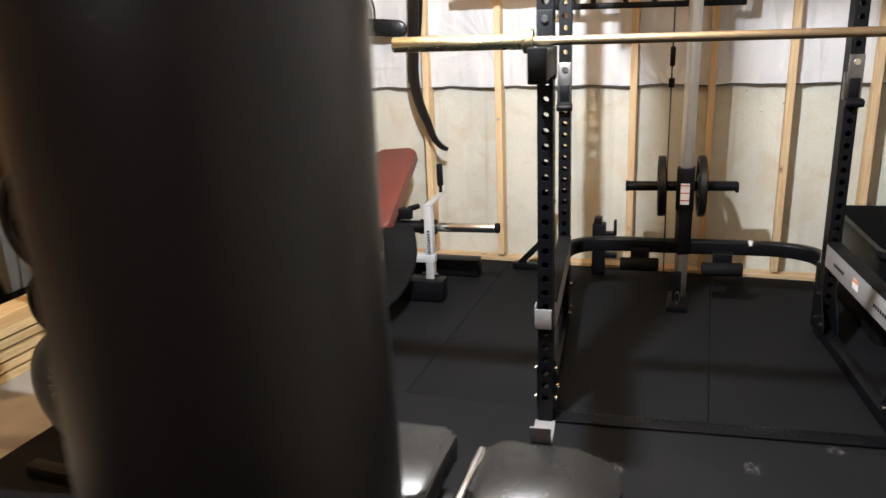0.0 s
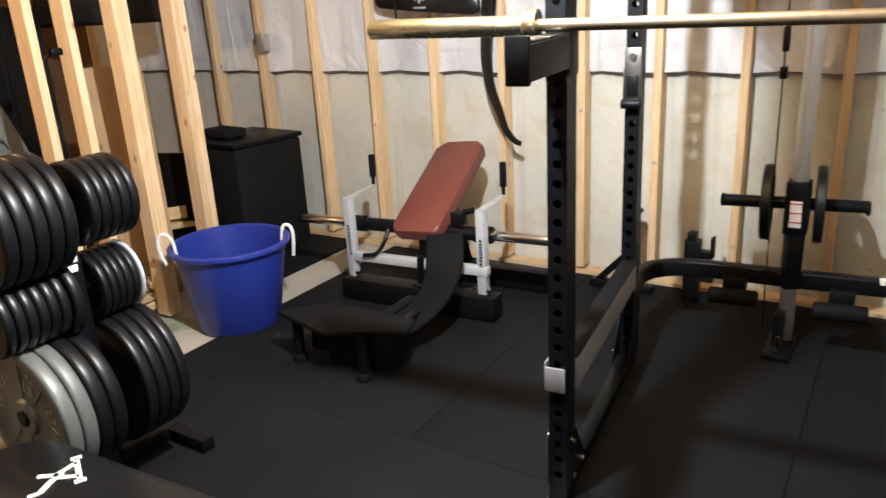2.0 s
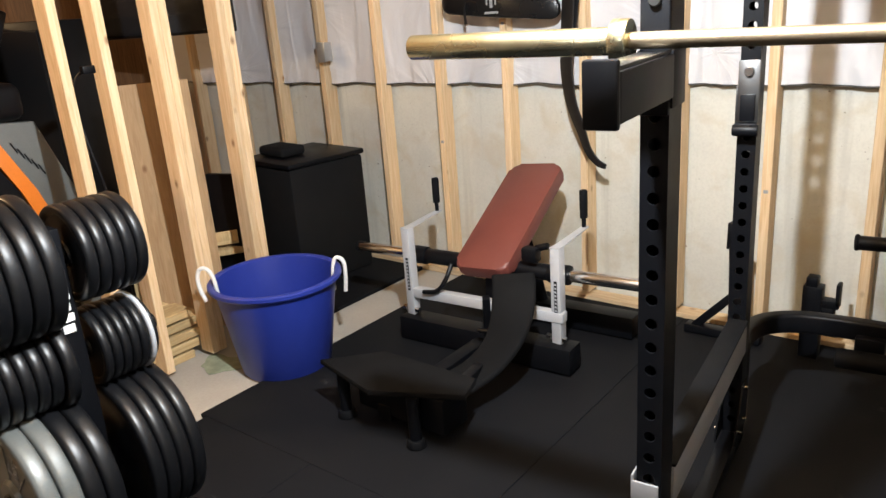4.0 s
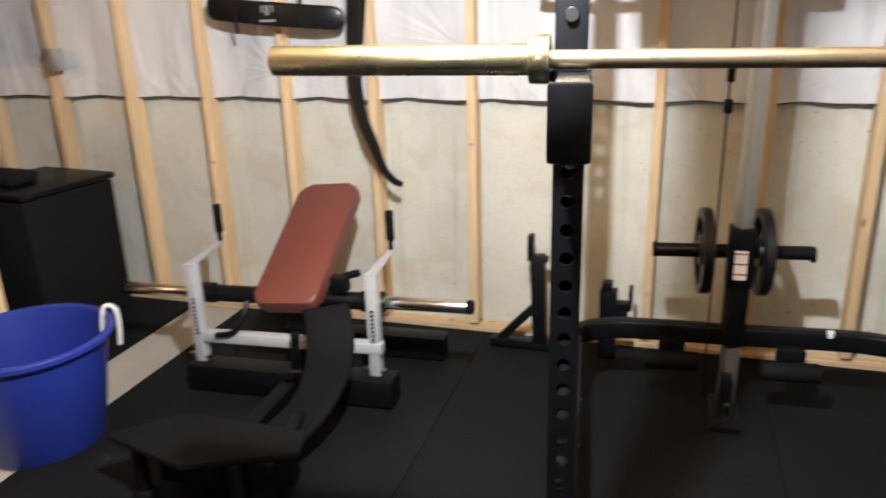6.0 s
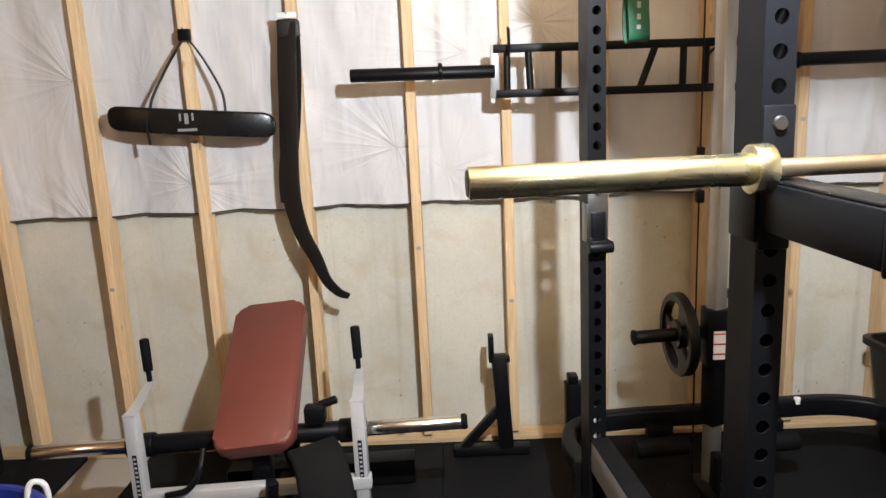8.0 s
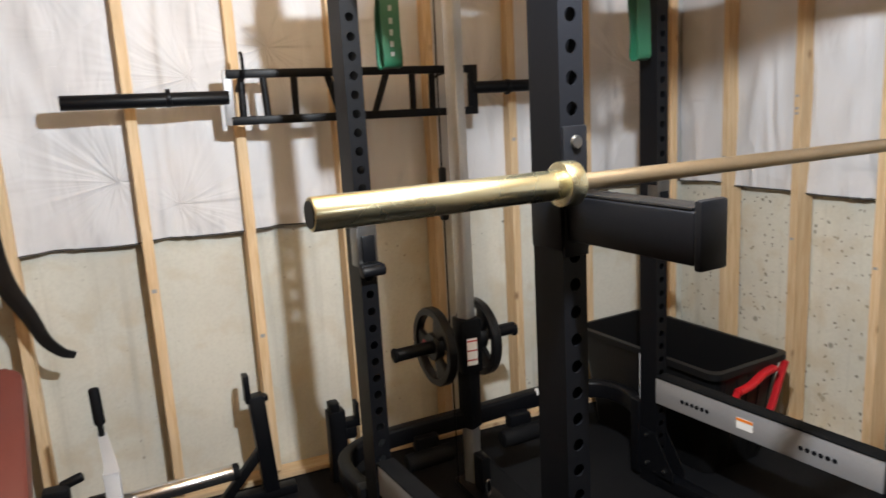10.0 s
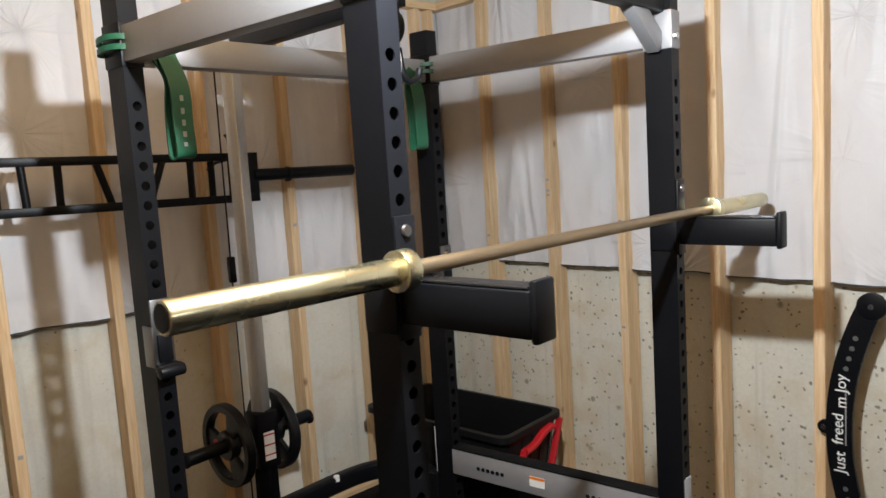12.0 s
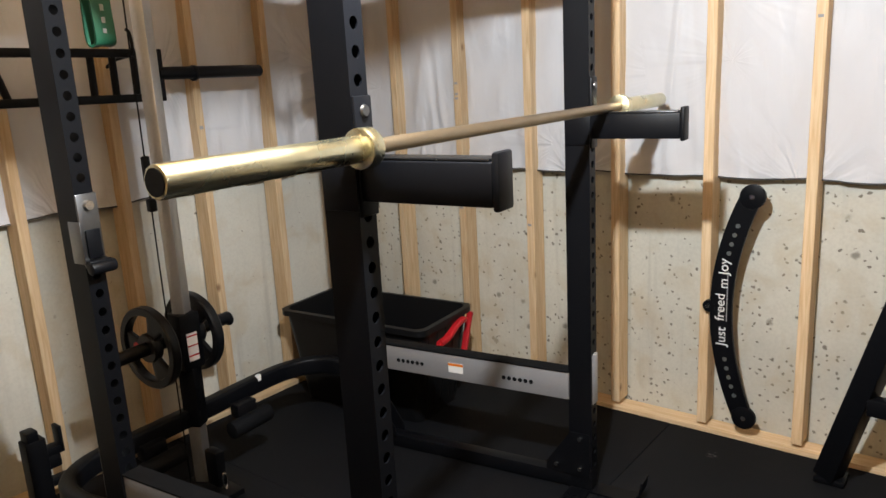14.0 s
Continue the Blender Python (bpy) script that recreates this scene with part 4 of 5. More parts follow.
part("lever", Geo().tube(curve_points([(-1.36, 3.79, 0.36), (-1.365, 3.75, 0.30), (-1.40, 3.73, 0.25), (-1.47, 3.72, 0.235)], 6), 0.010, 10), BLACK, hip, "bent black release lever")
belt = [(-0.985, 3.71, 0.40), (-0.955, 3.67, 0.375), (-0.925, 3.61, 0.30), (-0.92, 3.54, 0.215), (-0.94, 3.45, 0.15), (-0.97, 3.35, 0.12), (-0.985, 3.28, 0.115)]
part("leg_guard", Geo().sweep(curve_points(belt, 6), rounded(0.165, 0.028, 0.012, 3)), CARPET, hip, "curved black padded guard")
part("guard_strut", Geo().beam((-1.15, 3.74, 0.07), (-1.115, 3.70, 0.29), 0.03, 0.035, 0.003).cyl((-1.13, 3.66, 0.16), (-1.07, 3.66, 0.165), 0.011, None, 10), BLACK, hip)
fp = [(-1.415, 3.075), (-1.10, 3.005), (-0.80, 3.155), (-0.84, 3.265), (-1.255, 3.255)]
part("foot_platform", Geo().prism([(x, y) for x, y in fp], 0.022, pose(0, 0, 0.185), 0.005), CARPET, hip, "black grip-covered foot platform")
part("platform_box", Geo().box((-1.06, 3.17, 0.12), (0.40, 0.13, 0.13), 0.006, None), BLACK, hip)
for x, y in ((-1.312, 3.085), (-0.965, 3.078)):
    lg = part("leg", Geo().cyl((x, y, 0.02), (x, y, 0.186), 0.022, None, 20), BLACK, hip)
    part("rubber_foot", Geo().cyl((x, y, 0.001), (x, y, 0.03), 0.036, 0.030, 20, 0.004), FOAM, lg)
part("side_rail", Geo().beam((-0.88, 3.2, 0.17), (-1.02, 3.62, 0.10), 0.04, 0.05, 0.004), BLACK, hip)

# ---- blue tub ----
tub = thing("tub", "deep blue plastic tub with white rope handles", "tub", (-1.980, 3.320, -0.019))
tub.matrix_world = tub.matrix_world @ Matrix.Scale(1.02, 4)
part("shell", Geo().lathe([(0.001, 0.004), (0.165, 0.004), (0.178, 0.0), (0.190, 0.015), (0.245, 0.35), (0.252, 0.385), (0.268, 0.387), (0.275, 0.395), (0.275, 0.408), (0.268, 0.414), (0.255, 0.414), (0.248, 0.408), (0.240, 0.36), (0.186, 0.03), (0.170, 0.016), (0.001, 0.016)], None, 64), BLUE, tub)
for ang, loop in ((54, ((0.236, 0.30), (0.240, 0.37), (0.252, 0.432), (0.272, 0.442), (0.289, 0.42), (0.290, 0.36), (0.284, 0.29))),
                  (236, ((0.236, 0.33), (0.238, 0.40), (0.245, 0.455), (0.265, 0.486), (0.290, 0.484), (0.304, 0.445), (0.298, 0.39), (0.283, 0.35)))):
    c, s = math.cos(radians(ang)), math.sin(radians(ang))
    pts = [(rad * c - s * 0.012 * math.sin(k), rad * s + c * 0.012 * math.sin(k), z) for k, (rad, z) in enumerate(loop)]
    part("rope_handle", Geo().tube(curve_points(pts, 5), 0.0085, 10, (-s, c, 0)), WHITE, tub, "white rope handle")

# ---- storage bin with red handles ----
tote = thing("storage_bin", "open black plastic storage bin with red handles", "storage bin", (1.290, 4.070, 0), 6.0)


def tapered(wt, dt, wb, db, h, wall):
    g = Geo()
    rings = []
    for w, dd, z in ((wb - 2 * wall, db - 2 * wall, wall), (wt - 2 * wall, dt - 2 * wall, h), (wt, dt, h), (wt + 0.03, dt + 0.03, h - 0.002), (wt + 0.03, dt + 0.03, h - 0.028), (wt - 0.004, dt - 0.004, h - 0.028), (wb, db, 0.002)):
        rings.append([g.bm.verts.new((x, y, z)) for x, y in rounded(w, dd, 0.045, 5)])
    n = len(rings[0])
    for one, two in zip(rings, rings[1:]):
        for k in range(n):
            g.bm.faces.new((one[k], one[(k + 1) % n], two[(k + 1) % n], two[k]))
    g.bm.faces.new(rings[0])
    g.bm.faces.new(rings[-1][::-1])
    return g


part("bin_body", tapered(0.40, 0.78, 0.32, 0.66, 0.45, 0.006), BIN, tote)
for k in range(5):
    part("rib", Geo().beam((-0.12 + 0.06 * k, -0.334, 0.04), (-0.14 + 0.07 * k, -0.384, 0.40), 0.008, 0.008, 0.002), BIN, tote)
hd = part("swing_handle", Geo().sweep(curve_points([(0.245, -0.340, 0.423), (0.235, -0.333, 0.378), (0.19, -0.328, 0.248), (0.165, -0.323, 0.213), (0.12, -0.323, 0.213)], 5), rounded(0.016, 0.030, 0.005, 2), flat=(0, 1, 0)), RED, tote, "red swing handle")
part("grip", Geo().sweep(curve_points([(-0.03, -0.346, 0.363), (0.03, -0.350, 0.373), (0.10, -0.350, 0.403), (0.17, -0.348, 0.413)], 5), rounded(0.022, 0.034, 0.008, 3), flat=(0, 1, 0)).sweep(curve_points([(-0.03, -0.344, 0.368), (-0.035, -0.336, 0.318), (0.01, -0.330, 0.268), (0.06, -0.323, 0.228)], 5), rounded(0.016, 0.028, 0.005, 2), flat=(0, 1, 0)), RED, hd)
hd.matrix_basis = pose(-0.068, -0.068, 0.0)

# ---- plate tree with its plates ----
TX, TY, TT = -1.435, 2.222, -0.5
tree = thing("plate_tree", "black steel weight plate tree with three levels of pegs", "weight rack", (TX, TY, 0), TT)
part("post", Geo().beam((0, 0, 0.03), (0, 0, 0.98), 0.06, 0.06, 0.004), BLACK, tree)
part("base_rail", Geo().beam((0, -0.27, 0.03), (0, 0.245, 0.03), 0.05, 0.05, 0.004), BLACK, tree)
for y in (-0.27, 0.235):
    part("base_foot", Geo().beam((-0.25, y, 0.025), (0.20, y, 0.025), 0.05, 0.048, 0.004), BLACK, tree)
LEVELS = (0.325, 0.645, 0.905)
for z in LEVELS:
    part("peg", Geo().cyl((0, -0.235 if z < 0.4 else -0.285, z), (0, 0.235, z), 0.024, None, 24, 0.003), BLACK, tree, "black steel plate peg")
part("maker_label", Geo().box((0.031, 0, 0.765), (0.001, 0.034, 0.13)), BLACK, tree)
for k in range(4):
    part("letter_block", Geo().box((0.033, 0.002 * (-1) ** k, 0.808 - 0.029 * k), (0.0015, 0.030, 0.021), 0.002), PRINT, tree, "white block of brand lettering")


def solid_plate(r, t, mat, label, holes=0, lettered=False):
    """A cast plate about local z: raised rim and hub, dished web, finger holes where it has them."""
    e = thing("weight_plate", label, "weight plate", group="plates on the plate tree")
    hub, web = 0.0262, t * 0.26
    prof = [(hub, -t / 2), (r * 0.24, -t / 2), (r * 0.27, -web), (r * 0.80, -web), (r * 0.83, -t * 0.46), (r * 0.93, -t / 2), (r - 0.006, -t * 0.47), (r - 0.0022, -t * 0.40), (r, -t * 0.22), (r, t * 0.22), (r - 0.0022, t * 0.40), (r - 0.006, t * 0.47), (r * 0.93, t / 2), (r * 0.83, t * 0.46), (r * 0.80, web), (r * 0.27, web), (r * 0.24, t / 2), (hub, t / 2), (hub, -t / 2)]
    part("plate_body", Geo().lathe(prof, None, 64), mat, e, "", 55)
    for k in range(holes):
        a = 2 * math.pi * k / holes + 0.6
        part("grip_hole", Geo().prism([(0.030 * math.cos(q), 0.048 * math.sin(q)) for q in (j * math.pi / 12 for j in range(24))], 0.003, pose(r * 0.56 * math.cos(a), r * 0.56 * math.sin(a), -web - 0.0015, 0, 0, math.degrees(a) + 90 - 90)), FOAM, e, "dark oval grip hole")
        part("hole_lip", Geo().sweep([(r * 0.56 * math.cos(a) + 0.034 * math.cos(q) * math.cos(a) - 0.052 * math.sin(q) * math.sin(a), r * 0.56 * math.sin(a) + 0.034 * math.cos(q) * math.sin(a) + 0.052 * math.sin(q) * math.cos(a), -web - 0.002) for q in (j * math.pi / 12 for j in range(25))], [(0.004, -0.003), (0.004, 0.003), (-0.004, 0.003), (-0.004, -0.003)]), mat, e)
    if lettered:
        for text, mid_a, step, tops in (("BARBELL", 180, 13, 90), ("STANDARD", 0, -13, -90)):
            for k, ch in enumerate(text):
                phi = mid_a + (k - (len(text) - 1) / 2) * step
                x, z = r * 0.62 * math.cos(radians(phi)), r * 0.62 * math.sin(radians(phi))
                lettering("cast_letter", ch, 0.044, pose(-x, z, -web - 0.001, 0, 180, 0) @ pose(0, 0, 0, 0, 0, phi + tops), GREY_PRINT, e, extrude=0.0012)
        lettering("cast_weight", "45\nLB.", 0.05, pose(0, r * 0.60, -web - 0.001, 0, 180, 0), GREY_PRINT, e, extrude=0.0012)
        for a in (110, 70, 250, 290):
            c, s = math.cos(radians(a)), math.sin(radians(a))
            part("cast_rib", Geo().beam((r * 0.3 * c, r * 0.3 * s, -web - 0.001), (r * 0.78 * c, r * 0.78 * s, -web - 0.001), 0.006, 0.004), mat, e)
    return e


def load(level, side, plates):
    """Pushes plates on to a peg, from the post outwards."""
    y = 0.036
    for r, t, mat, label, holes, lettered in plates:
        pl = solid_plate(r, t, mat, label, holes, lettered)
        m = pose(TX, TY, 0, 0, 0, TT) @ pose(0, side * (y + t / 2), LEVELS[level] - 0.002, -90 if side < 0 else 90, 0, 0)
        pl.matrix_world = m @ pose(0, 0, 0, 0, 0, 205 if lettered else 180 + 37 * len(plates))
        y += t + 0.0025


big = lambda mat, label, let=False: (0.222, 0.046, mat, label, 0, let)
load(0, -1, [big(IRON, "black iron plate, 45 pounds"), big(IRON, "black iron plate, 45 pounds"), big(GREY_IRON, "grey hammertone iron plate, 45 pounds"), big(GREY_IRON, "grey hammertone iron plate with cast lettering, 45 pounds", True)])
load(0, 1, [(0.222, 0.038, IRON, "black rubber coated plate, 45 pounds", 0, False)] * 4)
small = (0.112, 0.030, IRON, "small black iron plate, 10 pounds", 0, False)
load(1, -1, [(0.126, 0.034, IRON, "black iron plate, 10 pounds", 0, False)] + [small] * 6)
load(1, 1, [(0.108, 0.0235, IRON, "small black iron plate, 10 pounds", 0, False)] * 5 + [(0.112, 0.014, SILVER, "thin pale grey plate", 0, False), (0.095, 0.014, IRON, "small black iron plate", 0, False)])
load(2, -1, [(0.178, 0.040, IRON, "black grip plate, 35 pounds", 0, False)] * 4 + [(0.178, 0.040, IRON, "black grip plate with three oval holes, 35 pounds", 3, False)])
load(2, 1, [(0.130, 0.031, IRON, "black grip plate, 25 pounds", 0, False)] * 5)

# ---- flat bench in the foreground ----
bench = thing("weight_bench", "black vinyl adjustable weight bench with white emblem", "exercise bench", (-0.454, 1.757, 0), 1.5)
bench.matrix_world = bench.matrix_world @ Matrix.Scale(1.04, 4)


def pad_outline(l, w0, w1, r0, r1):
    """A pad l long, w0 wide at the low x end and w1 at the high end, with rounded corners."""
    out = []
    for cx, cy, r, a0 in ((l / 2 - r1, w1 / 2 - r1, r1, 0), (-l / 2 + r0, w0 / 2 - r0, r0, 90), (-l / 2 + r0, -w0 / 2 + r0, r0, 180), (l / 2 - r1, -w1 / 2 + r1, r1, 270)):
        out += [(cx + r * math.cos(radians(a0 + 15 * k)), cy + r * math.sin(radians(a0 + 15 * k))) for k in range(7)]
    return out


bp = part("back_pad", Geo().prism(pad_outline(0.98, 0.24, 0.29, 0.10, 0.035), 0.062, pose(-0.165, 0, 0.365), 0.016), VINYL, bench, "", 50)
sp = part("seat_pad", Geo().prism(pad_outline(0.31, 0.27, 0.25, 0.05, 0.11), 0.062, pose(0.565, 0, 0.365), 0.016), VINYL, bench, "", 50)
part("seam_piping", Geo().sweep([(*(Vector((x, y)) * 1.002 + Vector((0.565, 0)))[:], 0.382) for x, y in pad_outline(0.31, 0.27, 0.25, 0.05, 0.11)], [(0.002, -0.002), (0.002, 0.002), (-0.002, 0.002), (-0.002, -0.002)]), VINYL, sp)
part("hinge_rod", Geo().cyl((0.385, -0.13, 0.385), (0.385, 0.125, 0.385), 0.015, None, 20, 0.003), CHROME, bench, "chrome hinge rod")
emblem = Geo()
for a, b, w in (((-0.05, -0.03), (0.05, -0.03), 0.012), ((-0.05, -0.042), (-0.05, -0.018), 0.014), ((0.05, -0.042), (0.05, -0.018), 0.014), ((-0.03, -0.03), (-0.005, 0.02), 0.012), ((0.03, -0.03), (0.0, 0.02), 0.012), ((-0.005, 0.0), (0.02, 0.05), 0.013), ((-0.01, 0.02), (-0.05, 0.05), 0.014), ((-0.05, 0.05), (-0.05, 0.072), 0.012)):
    emblem.beam((*a, 0), (*b, 0), w, 0.001)
em = part("emblem", emblem, PRINT, bp, "white printed emblem")
em.matrix_basis = pose(-0.41, 0.045, 0.4278, 0, 0, 150)
part("spine", Geo().beam((-0.62, 0, 0.30), (0.66, 0, 0.30), 0.06, 0.08, 0.004), BLACK, bench)
for x, w in ((-0.60, 0.40), (0.60, 0.30)):
    lg = part("leg", Geo().beam((x, 0, 0.03), (x * 0.97, 0, 0.30), 0.06, 0.06, 0.004), BLACK, bench)
    part("foot_bar", Geo().beam((x, -w / 2, 0.026), (x, w / 2, 0.026), 0.06, 0.05, 0.005), BLACK, lg)

# ---- punch bag ----
bag = thing("punch_bag", "black vinyl punch bag hanging from the joists", "punch bag", (-0.047, 0.963, 0))
bag_prof = [(0.001, 0.55), (0.12, 0.552), (0.150, 0.57), (0.166, 0.62)] + [(0.172 + 0.003 * math.sin(z * 9), z) for z in (0.8, 1.0, 1.2, 1.4, 1.5)] + [(0.168, 1.56), (0.15, 1.60), (0.001, 1.605)]
part("bag_body", Geo().lathe(bag_prof, None, 56), BAG, bag)
for z in (0.66, 1.52):
    part("stitched_band", Geo().lathe([(0.171, z - 0.03), (0.1765, z - 0.028), (0.1765, z + 0.028), (0.171, z + 0.03)], None, 56), STRAP, bag)
for k in range(4):
    a = math.pi / 2 * k + 0.4
    part("chain", Geo().tube([(0.13 * math.cos(a), 0.13 * math.sin(a), 1.60), (0.01 * math.cos(a), 0.01 * math.sin(a), 1.95)], 0.006, 8, (1, 0, 0)), CHROME, bag)
part("hook", Geo().cyl((0, 0, 1.93), (0, 0, 2.40), 0.008, None, 12), CHROME, bag)
part("mount_bar", Geo().box((0.06, 0, 2.394), (0.52, 0.06, 0.036), 0.004), BLACK, bag)

# ---- things on the framing ----
swiss = thing("multi_grip_bar", "black multi-grip barbell hung on the studs", "barbell")
swiss.matrix_world = pose(-0.063, 4.40, -0.032, 0, 0.85, 0) @ Matrix.Scale(0.965, 4, (1, 0, 0))
part("frame", Geo().beam((-0.378, 0, 1.652), (0.606, 0, 1.652), 0.03, 0.03, 0.003).beam((-0.368, 0, 1.490), (0.602, 0, 1.490), 0.03, 0.03, 0.003), BLACK, swiss)
part("end_plate", Geo().beam((-0.372, 0, 1.475), (-0.372, 0, 1.668), 0.035, 0.012, 0.002), GREY_STEEL, swiss)
part("end_plate", Geo().beam((0.612, 0, 1.475), (0.612, 0, 1.668), 0.04, 0.02, 0.002), BLACK, swiss)
for x0, x1 in ((-0.245, -0.235), (-0.13, -0.13), (-0.005, 0.045), (0.24, 0.18), (0.345, 0.345), (0.43, 0.43), (0.515, 0.515), (-0.325, -0.325)):
    part("handle", Geo().cyl((x1 if x0 < 0.1 else x1, 0, 1.49), (x0, 0, 1.652) if x0 != x1 else (x0, 0, 1.652), 0.0135, None, 14), BLACK, swiss)
part("sleeve", Geo().cyl((-0.925, 0, 1.572), (-0.372, 0, 1.572), 0.0245, None, 24, 0.003), BLACK, swiss)
part("sleeve", Geo().cyl((0.612, 0, 1.578), (1.112, 0, 1.583), 0.0245, None, 24, 0.003), BLACK, swiss)
for x in (-0.58, 0.775):
    part("stop_ring", Geo().cyl((x - 0.008, 0, 1.577), (x + 0.008, 0, 1.577), 0.031, None, 24, 0.002), BLACK, swiss)
for x in (-0.348, 0.435):
    hk = thing("wall_hook", "black steel hook screwed to a stud", "hook", (x, 4.40, -0.03), group="hooks holding the bar")
    part("hook_arm", Geo().tube(curve_points([(0, 0.151, 1.60), (0, 0.10, 1.62), (0, 0.02, 1.63), (0, -0.03, 1.635), (0, -0.045, 1.66), (0, -0.04, 1.71), (0, -0.02, 1.725)], 5), 0.006, 10, (1, 0, 0)), BLACK, hk)

arm_pad = thing("arm_blaster", "black padded arm blaster hanging by its strap from a nail", "arm support", (-1.572, 4.505, 0.003))
g = Geo()
rings = []
for s in (-1, -0.985, -0.95, -0.88, -0.75, -0.5, -0.25, 0, 0.25, 0.5, 0.75, 0.88, 0.95, 0.985, 1):
    k = min(1.0, 0.35 + 0.65 * math.sqrt(max(0.0, 1 - max(0.0, (abs(s) - 0.86) / 0.14) ** 2)))
    x, y, z = 0.322 * s, -0.05 * (1 - abs(s) ** 2.2), 1.408 - 0.028 * s
    rings.append([g.bm.verts.new((x, y + a, z + b * k)) for a, b in rounded(0.022, 0.098, 0.010, 3)])
for one, two in zip(rings, rings[1:]):
    for k in range(len(one)):
        g.bm.faces.new((one[k], one[(k + 1) % len(one)], two[(k + 1) % len(one)], two[k]))
g.bm.faces.new(rings[0])
g.bm.faces.new(rings[-1][::-1])
part("shield", g, VINYL, arm_pad)
for x0 in (-0.145, 0.145):
    part("strap", Geo().sweep(curve_points([(x0, -0.035, 1.45 - 0.09 * x0), (x0 * 0.9, -0.012, 1.52), (x0 * 0.45, 0.02, 1.64), (0.0, 0.035, 1.735)], 5), [(0.002, -0.010), (0.002, 0.010), (-0.002, 0.010), (-0.002, -0.010)], flat=(0, 1, 0)), STRAP, arm_pad)
part("loose_strap", Geo().sweep(curve_points([(-0.145, -0.03, 1.47), (-0.155, -0.055, 1.40), (-0.15, -0.06, 1.33)], 5), [(0.002, -0.008), (0.002, 0.008), (-0.002, 0.008), (-0.002, -0.008)], flat=(0, 1, 0)), STRAP, arm_pad)
for dx, dz, w, hh in ((0, 0.012, 0.016, 0.040), (-0.024, 0.018, 0.008, 0.028), (0.024, 0.018, 0.008, 0.028), (0, -0.03, 0.075, 0.010)):
    part("mark", Geo().box((dx, -0.0605, 1.41 + dz), (w, 0.001, hh)), GREY_PRINT, arm_pad, "pale printed mark")
part("buckle", Geo().box((0, 0.025, 1.735), (0.05, 0.02, 0.045), 0.006), BLACK, arm_pad)
part("nail", Geo().cyl((0.0, 0.0, 1.76), (0.0, 0.05, 1.752), 0.003, None, 8), GALV, arm_pad)

belt = thing("lifting_belt", "black leather lifting belt hanging from a stud", "belt", (-0.060, 0, -0.006))
path = curve_points([(-1.108, 4.49, 1.77), (-1.118, 4.475, 1.62), (-1.128, 4.475, 1.45), (-1.140, 4.478, 1.28), (-1.146, 4.478, 1.12), (-1.118, 4.470, 0.975), (-1.066, 4.455, 0.865), (-1.03, 4.45, 0.775), (-0.985, 4.45, 0.722), (-0.945, 4.455, 0.702)], 6)
wide = [1.0 - 0.72 * max(0.0, k / (len(path) - 1) - 0.45) / 0.55 for k in range(len(path))]
part("belt_strap", Geo().sweep(path, rounded(0.088, 0.008, 0.003, 2), flat=(-0.5, -1, 0), widths=wide), STRAP, belt)
path = curve_points([(-1.10, 4.515, 1.77), (-1.105, 4.505, 1.60), (-1.125, 4.505, 1.40), (-1.16, 4.51, 1.20), (-1.165, 4.515, 1.08)], 6)
part("inner_strap", Geo().sweep(path, rounded(0.085, 0.006, 0.0025, 2), flat=(-0.5, -1, 0)), STRAP, belt)
part("folded_top", Geo().box((-1.105, 4.495, 1.745), (0.085, 0.035, 0.07), 0.01), STRAP, belt)
part("tag", Geo().box((-1.105, 4.475, 1.792), (0.075, 0.006, 0.022), 0.002), WHITE, belt, "white woven tag")
part("nail", Geo().cyl((-1.105, 4.47, 1.80), (-1.105, 4.56, 1.795), 0.004, None, 8), GALV, belt)

outlet = thing("junction_box", "grey steel electrical box nailed to a stud", "junction box", (-2.785, 4.50, 1.226))
part("box_body", Geo().box((0, 0.02, 0), (0.055, 0.06, 0.105), 0.003), GALV, outlet)
part("cover", Geo().box((0, -0.013, 0), (0.062, 0.004, 0.112), 0.002), GALV, outlet)


def rack_hook(x, y, z, s, lean, label):
    """A rack attachment with a flat upright plate, a diagonal strut and a jaw, leaning on the framing."""
    e = thing("rack_attachment", label, "rack attachment", (x, y, z), 0, "attachments by the wall")
    e.matrix_world = pose(x, y, z, lean, 0, 0)
    part("plate", Geo().beam((0, 0, 0.03), (-0.02, 0, 0.40 * s), 0.065, 0.06, 0.004), BLACK, e)
    part("jaw", Geo().box((-0.05, 0, 0.43 * s), (0.022, 0.06, 0.11), 0.003).box((-0.005, 0, 0.385 * s), (0.06, 0.05, 0.02), 0.003), BLACK, e)
    part("foot", Geo().box((-0.06, 0, 0.02), (0.30 * s, 0.06, 0.035), 0.004), BLACK, e)
    part("strut", Geo().beam((-0.17 * s, 0, 0.03), (-0.01, 0, 0.20 * s), 0.04, 0.035, 0.004), BLACK, e)
    return e


rack_hook(-0.395, 4.43, 0.0, 1.05, -4, "black steel rack hook leaning on a stud")
jaw = thing("rack_attachment", "small black steel j hook on a stand", "rack attachment", (-0.115, 4.43, 0), group="attachments by the wall")
part("plate", Geo().beam((0, 0, 0.0), (0, 0, 0.30), 0.07, 0.06, 0.004), BLACK, jaw)
part("jaw", Geo().box((0.05, 0, 0.235), (0.09, 0.05, 0.03), 0.003).box((0.088, 0, 0.275), (0.014, 0.05, 0.09), 0.003).box((-0.005, 0, 0.315), (0.04, 0.055, 0.04), 0.003), BLACK, jaw)
part("tooth", Geo().box((0.055, 0, 0.195), (0.05, 0.045, 0.05), 0.006).box((0.065, 0, 0.115), (0.07, 0.04, 0.03), 0.006), BLACK, jaw)

